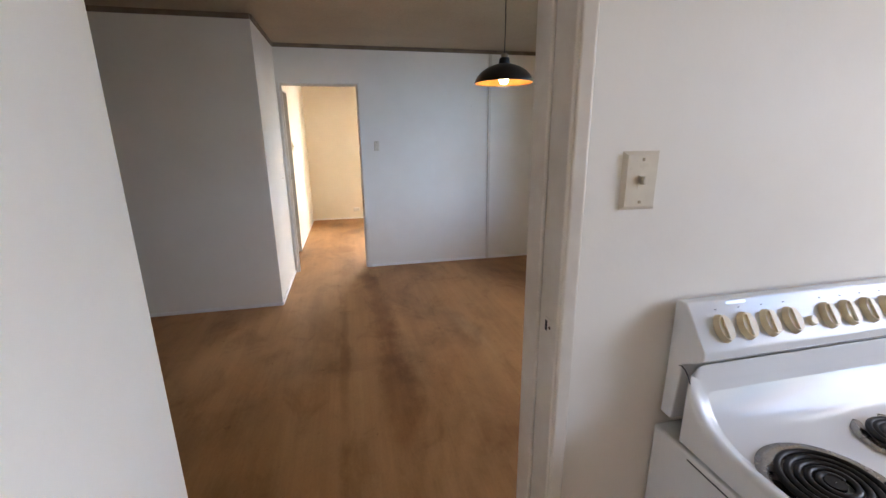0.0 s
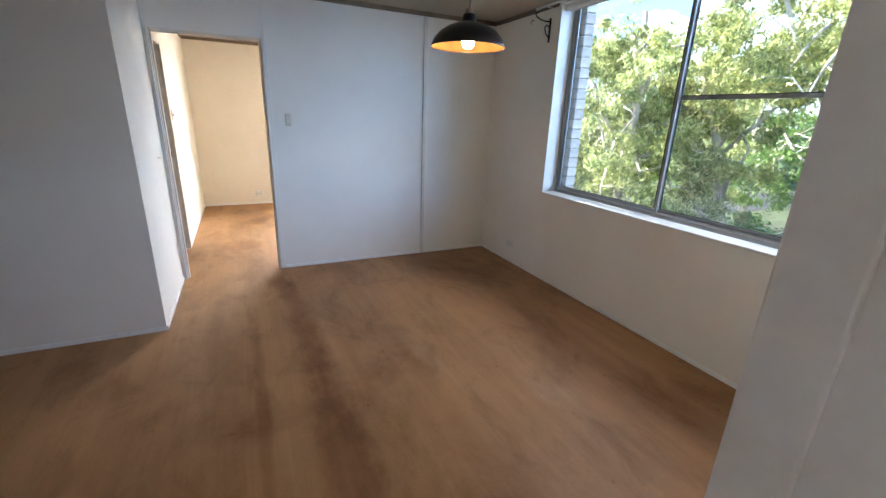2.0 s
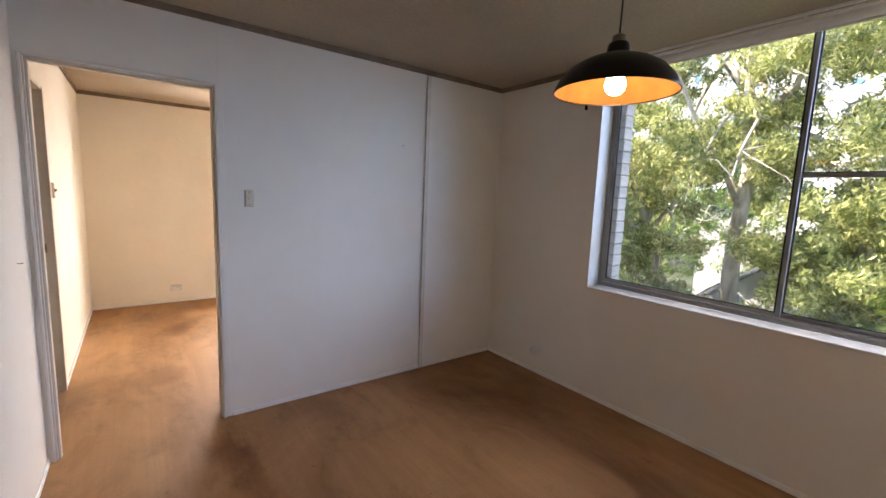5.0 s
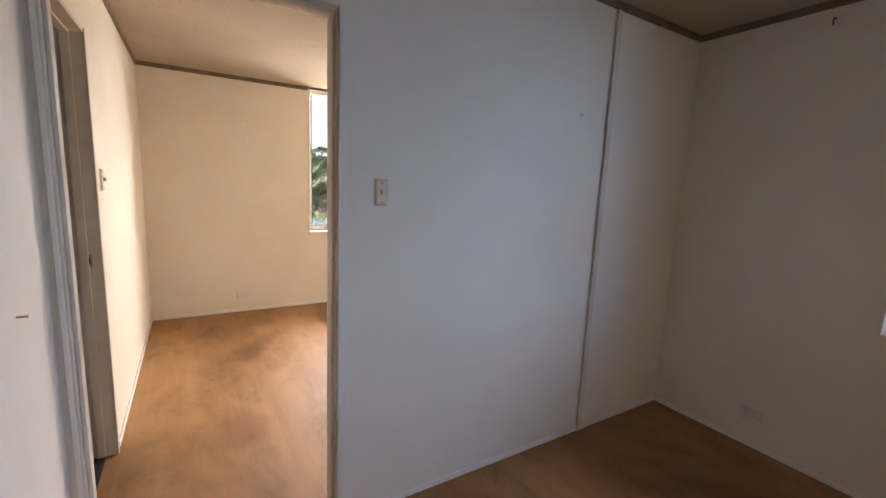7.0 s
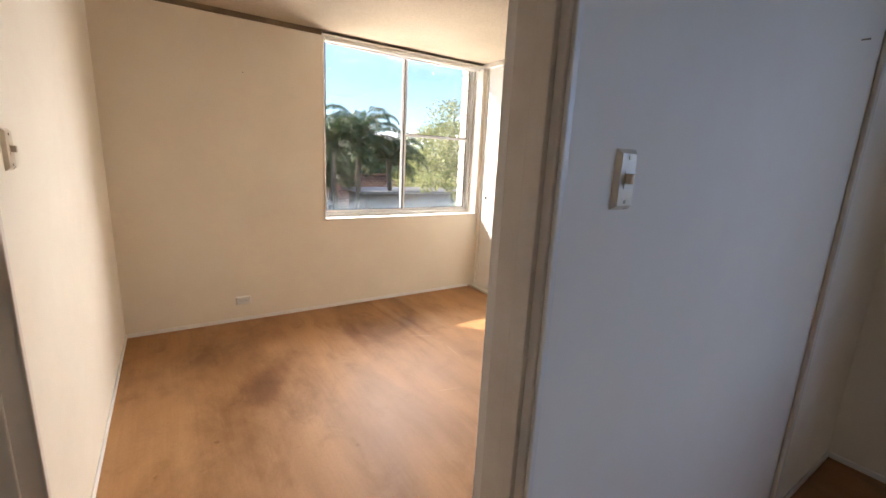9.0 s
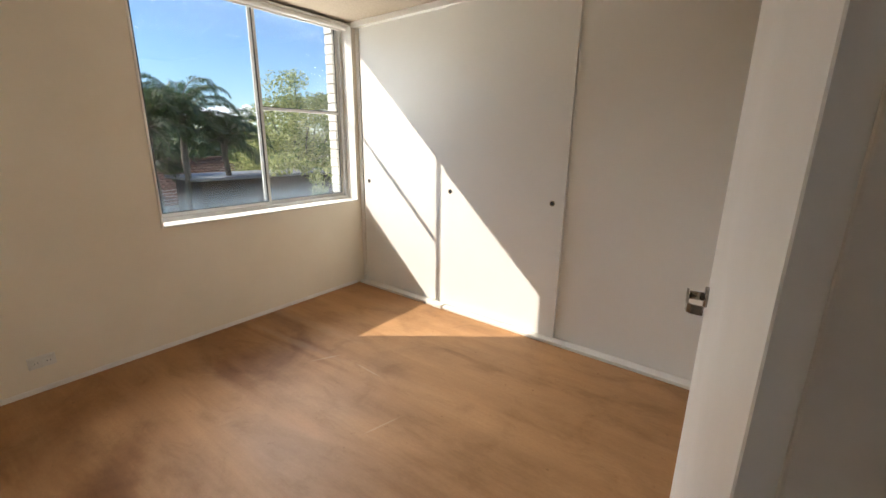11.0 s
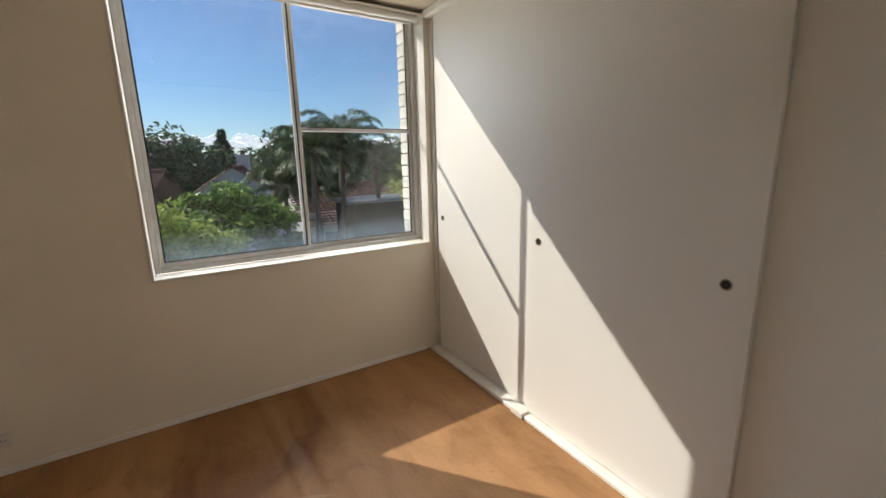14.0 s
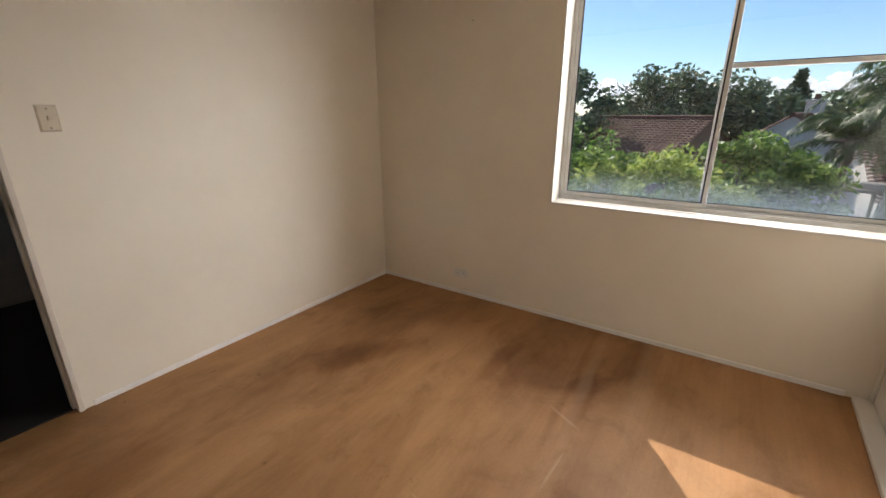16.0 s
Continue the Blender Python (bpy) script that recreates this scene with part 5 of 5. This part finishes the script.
def palm(at, top, r0, fronds, reach, label):
    """A feather palm: ringed trunk, upright and arching plumes of many leaflets, old fronds hanging below."""
    root = empty("palm_tree", (0, 0, 0), label, "palm", "garden palms")
    tp = bent((at[0], at[1], GZ), (at[0] + 0.2, at[1], top), 0, 12, 0.05)
    part("trunk", tube(tp, [r0 * (1.05 if k % 2 else 0.95) for k in range(12)], 10), PALM_BARK, root, "ringed grey palm trunk")
    head = np.array(tp[-1])
    part("crown_shaft", tube([tuple(head - [0, 0, 0.5]), tuple(head), tuple(head + [0, 0, 0.35])], [r0 * 1.1, r0 * 1.5, r0 * 0.5], 10), PALM_BARK, root)
    bm = bmesh.new()
    quads = []
    for f in range(fronds):
        az = f * 2.399 + rng.uniform(-0.25, 0.25)
        u_ = f / fronds
        lift = 1.42 - 1.75 * u_ ** 1.3 + rng.uniform(-0.12, 0.12)
        ln = reach * rng.uniform(0.85, 1.12) * (0.85 if u_ > 0.8 else 1.0)
        drop = lift + 1.05 + 0.35 * rng.random()
        sway = rng.uniform(-0.35, 0.35)
        pts = []
        p = head.copy()
        for k in range(14):
            t = k / 13
            pts.append(p.copy())
            e, a = lift - drop * t ** 1.7, az + sway * t
            p = p + np.array([math.cos(e) * math.cos(a), math.cos(e) * math.sin(a), math.sin(e)]) * ln / 13
        put_tube(bm, [tuple(q) for q in pts], [0.032 * (1 - k / 14.5) for k in range(14)], 4)
        side = np.array([-math.sin(az), math.cos(az), 0.0])
        for k in range(2, 14):
            for u in np.linspace(0, 1, 10, endpoint=False):
                q = pts[k - 1] + (pts[min(k, 13)] - pts[k - 1]) * u
                d = pts[min(k, 13)] - pts[k - 1]
                d = d / np.linalg.norm(d)
                up = np.cross(side, d)
                s_ = (k - 1 + u) / 13
                ll = 0.52 * math.sin(math.pi * min(1.0, 0.22 + 0.72 * s_)) * rng.uniform(0.8, 1.15) + 0.05
                for s in (-1, 1):
                    way = side * s * rng.uniform(0.55, 0.85) + d * rng.uniform(0.5, 0.75) + up * rng.uniform(-0.25, 0.35)
                    way = way / np.linalg.norm(way)
                    mid = q + way * ll * 0.55
                    tip = mid + (way * 0.7 + np.array([0, 0, -0.55])) * ll * 0.45
                    wv = d * 0.015
                    quads.append((q - wv * 0.6, mid - wv, tip, mid + wv))
    part("frond_stem", bm, PALM_BARK, root)
    v = np.array(quads).reshape(-1, 3)
    me = bpy.data.meshes.new("fronds")
    me.from_pydata(v.tolist(), [], np.arange(len(v)).reshape(-1, 4).tolist())
    me.materials.append(PALM_LEAF)
    ob = new("fronds", me)
    ob.parent = root
    return root


palm((5.6, 23.0), 1.75, 0.11, 25, 2.4, "feather palm with arching dark fronds and a slim trunk")
palm((7.0, 23.7), 2.15, 0.12, 27, 2.5, "tall feather palm with an upright plume above the others")
palm((8.7, 24.0), 1.25, 0.11, 25, 2.3, "feather palm beside the garage block")
palm((4.9, 25.2), 0.5, 0.11, 22, 2.1, "smaller feather palm behind the others")
palm((6.6, 26.6), 0.3, 0.11, 22, 2.1, "low feather palm behind the slim trunks")


# ---- neighbouring buildings ----
def tiled_house(at, w, d, eave, ridge, turn, wall_mat, label, chimney=False, tiled=True):
    """A hipped or gabled cottage with courses of tiles, windows and an optional chimney."""
    root = empty("house", (at[0], at[1], 0), label, "house", "neighbouring houses")
    root.rotation_euler = (0, 0, radians(turn))
    part("wall", box(-w / 2, w / 2, -d / 2, d / 2, GZ, eave), wall_mat, root)
    for s in (-1, 1):
        bm = bmesh.new()
        for x in (s * w / 2, s * (w / 2 - 0.25)):
            bm.faces.new([bm.verts.new(p) for p in ((x, -d / 2, eave), (x, d / 2, eave), (x, 0, ridge))])
        part("gable", bm, wall_mat, root)
    bm = bmesh.new()
    n = 16
    over = 0.45
    for s in (-1, 1):
        for k in range(n):
            t0, t1 = k / n, (k + 1) / n
            y0, y1 = s * (d / 2 + over) * (1 - t0), s * (d / 2 + over) * (1 - t1)
            z0 = eave - 0.25 + (ridge + 0.06 - eave + 0.25) * t0
            z1 = eave - 0.25 + (ridge + 0.06 - eave + 0.25) * t1
            cols = int((w + 0.6) / 0.33)
            for c in range(cols):
                x0 = -w / 2 - 0.3 + (w + 0.6) * c / cols
                x1 = x0 + (w + 0.6) / cols
                xm = (x0 + x1) / 2
                v = [bm.verts.new(p) for p in ((x0, y0, z0 + 0.02), (xm, y0, z0 + 0.085), (x1, y0, z0 + 0.02), (x1, y1, z1 - 0.02), (xm, y1, z1 + 0.03), (x0, y1, z1 - 0.02))]
                bm.faces.new((v[0], v[1], v[4], v[5]))
                bm.faces.new((v[1], v[2], v[3], v[4]))
    put_tube(bm, [(-w / 2 - 0.3, 0, ridge + 0.08), (w / 2 + 0.3, 0, ridge + 0.08)], 0.13, 8)
    part("roof", bm, ROOF_SHEET if tiled else GREY_METAL_ROOF, root, "weathered terracotta tiled roof" if tiled else "grey roof")
    for x in (-w * 0.3, 0.0, w * 0.3):
        for s in (-1, 1):
            fr = part("window", box(x - 0.65, x + 0.65, s * d / 2 - 0.06, s * d / 2 + 0.06, eave - 2.0, eave - 0.6, 0.02, 1), RENDER_WHITE, root)
            part("pane", box(x - 0.55, x + 0.55, s * d / 2 - 0.07, s * d / 2 + 0.07, eave - 1.9, eave - 0.7), DARK_GLASS, fr)
    if chimney:
        ch = part("chimney", box(w * 0.18 - 0.45, w * 0.18 + 0.45, -0.4, 0.4, ridge - 1.2, ridge + 1.0, 0.02, 1), RENDER_WHITE, root, "white rendered chimney")
        part("chimney_cap", box(w * 0.18 - 0.52, w * 0.18 + 0.52, -0.47, 0.47, ridge + 0.85, ridge + 0.99, 0.02, 1), RENDER_WHITE, ch)
        for x in (-0.2, 0.2):
            part("chimney_pot", tube([(w * 0.18 + x, 0, ridge + 1.0), (w * 0.18 + x, 0, ridge + 1.35)], [0.13, 0.10], 10), ROOF_SHEET, ch, "terracotta chimney pot")
    return root


tiled_house((-2.9, 38.8), 7.4, 6.4, -0.7, 1.15, -24, plain("brown_brick_wall", (0.16, 0.10, 0.07), 0.9), "brick house with a weathered red tiled roof")
tiled_house((5.6, 42.0), 5.5, 5.0, -0.3, 1.3, 70, RENDER_WHITE, "white rendered house with a red tiled roof and a chimney", True)
tiled_house((11.5, 36.0), 8.0, 6.5, -2.2, -0.1, 5, RENDER_WHITE, "white house with a red tiled roof behind the palms")
tiled_house((21.0, 7.4), 6.0, 6.0, -2.6, -0.2, 10, RENDER_WHITE, "white rendered house half hidden behind the gum trees", False, False)
tiled_house((36.0, 12.5), 6.0, 7.0, 0.2, 2.7, 5, RENDER_WHITE, "pale gabled house behind the gum trees", True, False)
tiled_house((27.0, 3.0), 8.0, 7.0, -3.2, -1.0, 80, RENDER_WHITE, "pale house with a grey roof among the trees", False, False)

shed = empty("garage_block", (13.0, 25.6, 0), "long dark garage block with a pale flat roof", "garage")
part("wall", box(-5.5, 1.2, -2.2, 0.2, GZ, -0.30), plain("dark_brick_wall", (0.055, 0.045, 0.040), 0.9), shed)
part("roof", box(-5.8, 1.5, -2.5, 0.5, -0.30, -0.18, 0.02, 1), paint("pale_roof_sheet", (0.26, 0.27, 0.29), 0.5, 0.25, 0.002, 0.8), shed, "pale metal roof sheet")
for k in range(2):
    part("garage_door", box(-4.9 + k * 2.5, -3.0 + k * 2.5, -2.26, -2.19, GZ, -3.9, 0.01, 1), plain("garage_door_paint", (0.10, 0.09, 0.085), 0.6), shed)
store = empty("carport", (5.2, 25.2, 0), "small open carport with a pale sheet roof on posts", "carport")
part("roof", box(-1.4, 1.2, -1.2, 1.2, -0.95, -0.85, 0.02, 1), paint("old_roof_sheet", (0.35, 0.34, 0.33), 0.6, 0.3, 0.002, 0.8), store, "grey sheet roof")
for x in (-1.25, 1.05):
    for y in (-1.05, 1.05):
        part("post", tube([(x, y, GZ), (x, y, -0.94)], 0.06, 8), PALM_BARK, store)
terrace = tagged(bake("car_park", box(9.0, 24.0, 14.5, 21.5, GZ, GZ + 0.03), paint("pale_concrete", (0.30, 0.31, 0.33), 0.9, 0.25, 0.003, 0.8)), "pale concrete car park behind the garages", "pavement", kind="structure")


def parked_car(at, turn, label):
    root = empty("car", (at[0], at[1], GZ + 0.03), label, "car", "parked cars")
    root.rotation_euler = (0, 0, radians(turn))

    def sweep(profile, hw, top):
        bm = bmesh.new()
        a, c = [bm.verts.new((x, -hw * (top if z > 0.95 else 1), z)) for x, z in profile], [bm.verts.new((x, hw * (top if z > 0.95 else 1), z)) for x, z in profile]
        n = len(profile)
        for k in range(n):
            bm.faces.new((a[k], a[(k + 1) % n], c[(k + 1) % n], c[k]))
        bm.faces.new(a[::-1])
        bm.faces.new(c)
        bmesh.ops.recalc_face_normals(bm, faces=bm.faces)
        bmesh.ops.bevel(bm, geom=list(bm.edges), offset=0.05, segments=2, affect="EDGES")
        return bm

    part("body", sweep([(-2.1, 0.3), (2.1, 0.3), (2.15, 0.62), (1.95, 0.82), (0.95, 0.93), (-1.9, 0.95), (-2.1, 0.75)], 0.86, 1.0), CAR_WHITE, root)
    part("cabin", sweep([(-1.75, 0.93), (0.95, 0.93), (0.25, 1.42), (-1.25, 1.45)], 0.80, 0.86), DARK_GLASS, root, "dark car windows")
    part("roof", sweep([(-1.28, 1.40), (0.22, 1.39), (0.10, 1.47), (-1.15, 1.49)], 0.72, 0.95), CAR_WHITE, root)
    for x in (-1.3, 1.3):
        for y in (-0.8, 0.8):
            w = part("wheel", tube([(x, y - 0.09, 0.31), (x, y + 0.09, 0.31)], 0.31, 18), RUBBER, root, "black tyre")
            part("rim", tube([(x, y - 0.095, 0.31), (x, y + 0.095, 0.31)], 0.19, 12), ALU, w)
    return root


parked_car((14.4, 18.8), 20, "white parked car in the car park")
parked_car((17.6, 19.2), 20, "pale parked car beside another in the car park")

# white cloud far away: heaped banks along the horizon; to the east, puffs added to whiten the sky
# The banks emit their brightness; sunlight alone would leave this side dark.
CLOUD = glowing("cloud_glow", (0.92, 0.95, 1.0), 0.60)
ball = bmesh.new()
bmesh.ops.create_icosphere(ball, subdivisions=1, radius=1.0)
BALL_V = np.array([v.co[:] for v in ball.verts]) * np.array([1.35, 1.35, 0.75])
BALL_F = np.array([[v.index for v in f.verts] for f in ball.faces])
ball.free()
cloud_v, cloud_f = [], []


def puff(a, hgt, size, r=1800.0):
    cloud_f.append(BALL_F + len(cloud_v) * len(BALL_V))
    cloud_v.append(BALL_V * size + np.array([r * math.cos(a), r * math.sin(a), hgt]))


for k in range(260):
    puff(0.75 + 1.55 * k / 260, rng.uniform(70, 96), rng.uniform(14, 20))
for bank in range(70):
    a0, w, top = rng.uniform(0.75, 2.3), rng.uniform(0.015, 0.04), rng.uniform(100, 138)
    for k in range(14):
        u = rng.uniform(-1, 1)
        puff(a0 + u * w, 80 + (top - 80) * k / 14 * (1 - 0.7 * abs(u)), rng.uniform(8, 15))
cloud_mesh = bpy.data.meshes.new("backdrop_clouds")
cloud_mesh.from_pydata(np.concatenate(cloud_v).tolist(), [], np.concatenate(cloud_f).tolist())
cloud_mesh.polygons.foreach_set("use_smooth", [True] * len(cloud_mesh.polygons))
cloud_mesh.materials.append(CLOUD)
clouds = new("backdrop_clouds", cloud_mesh)
tagged(clouds, "white cloud banks far along the horizon", "cloud", kind="structure")
# glowing puffs that put the eastern sky's overexposure into the backdrop
cloud_v, cloud_f = [], []
for k in range(420):
    puff(rng.uniform(-0.35, 0.74), rng.uniform(10, 700), rng.uniform(30, 80))
high_mesh = bpy.data.meshes.new("backdrop_pale_sky")
high_mesh.from_pydata(np.concatenate(cloud_v).tolist(), [], np.concatenate(cloud_f).tolist())
high_mesh.polygons.foreach_set("use_smooth", [True] * len(high_mesh.polygons))
high_mesh.materials.append(glowing("white_sky_glow", (0.88, 0.94, 1.0), 0.17))
tagged(new("backdrop_pale_sky", high_mesh), "pale glowing puffs in place of overexposed eastern sky", "cloud", kind="structure")
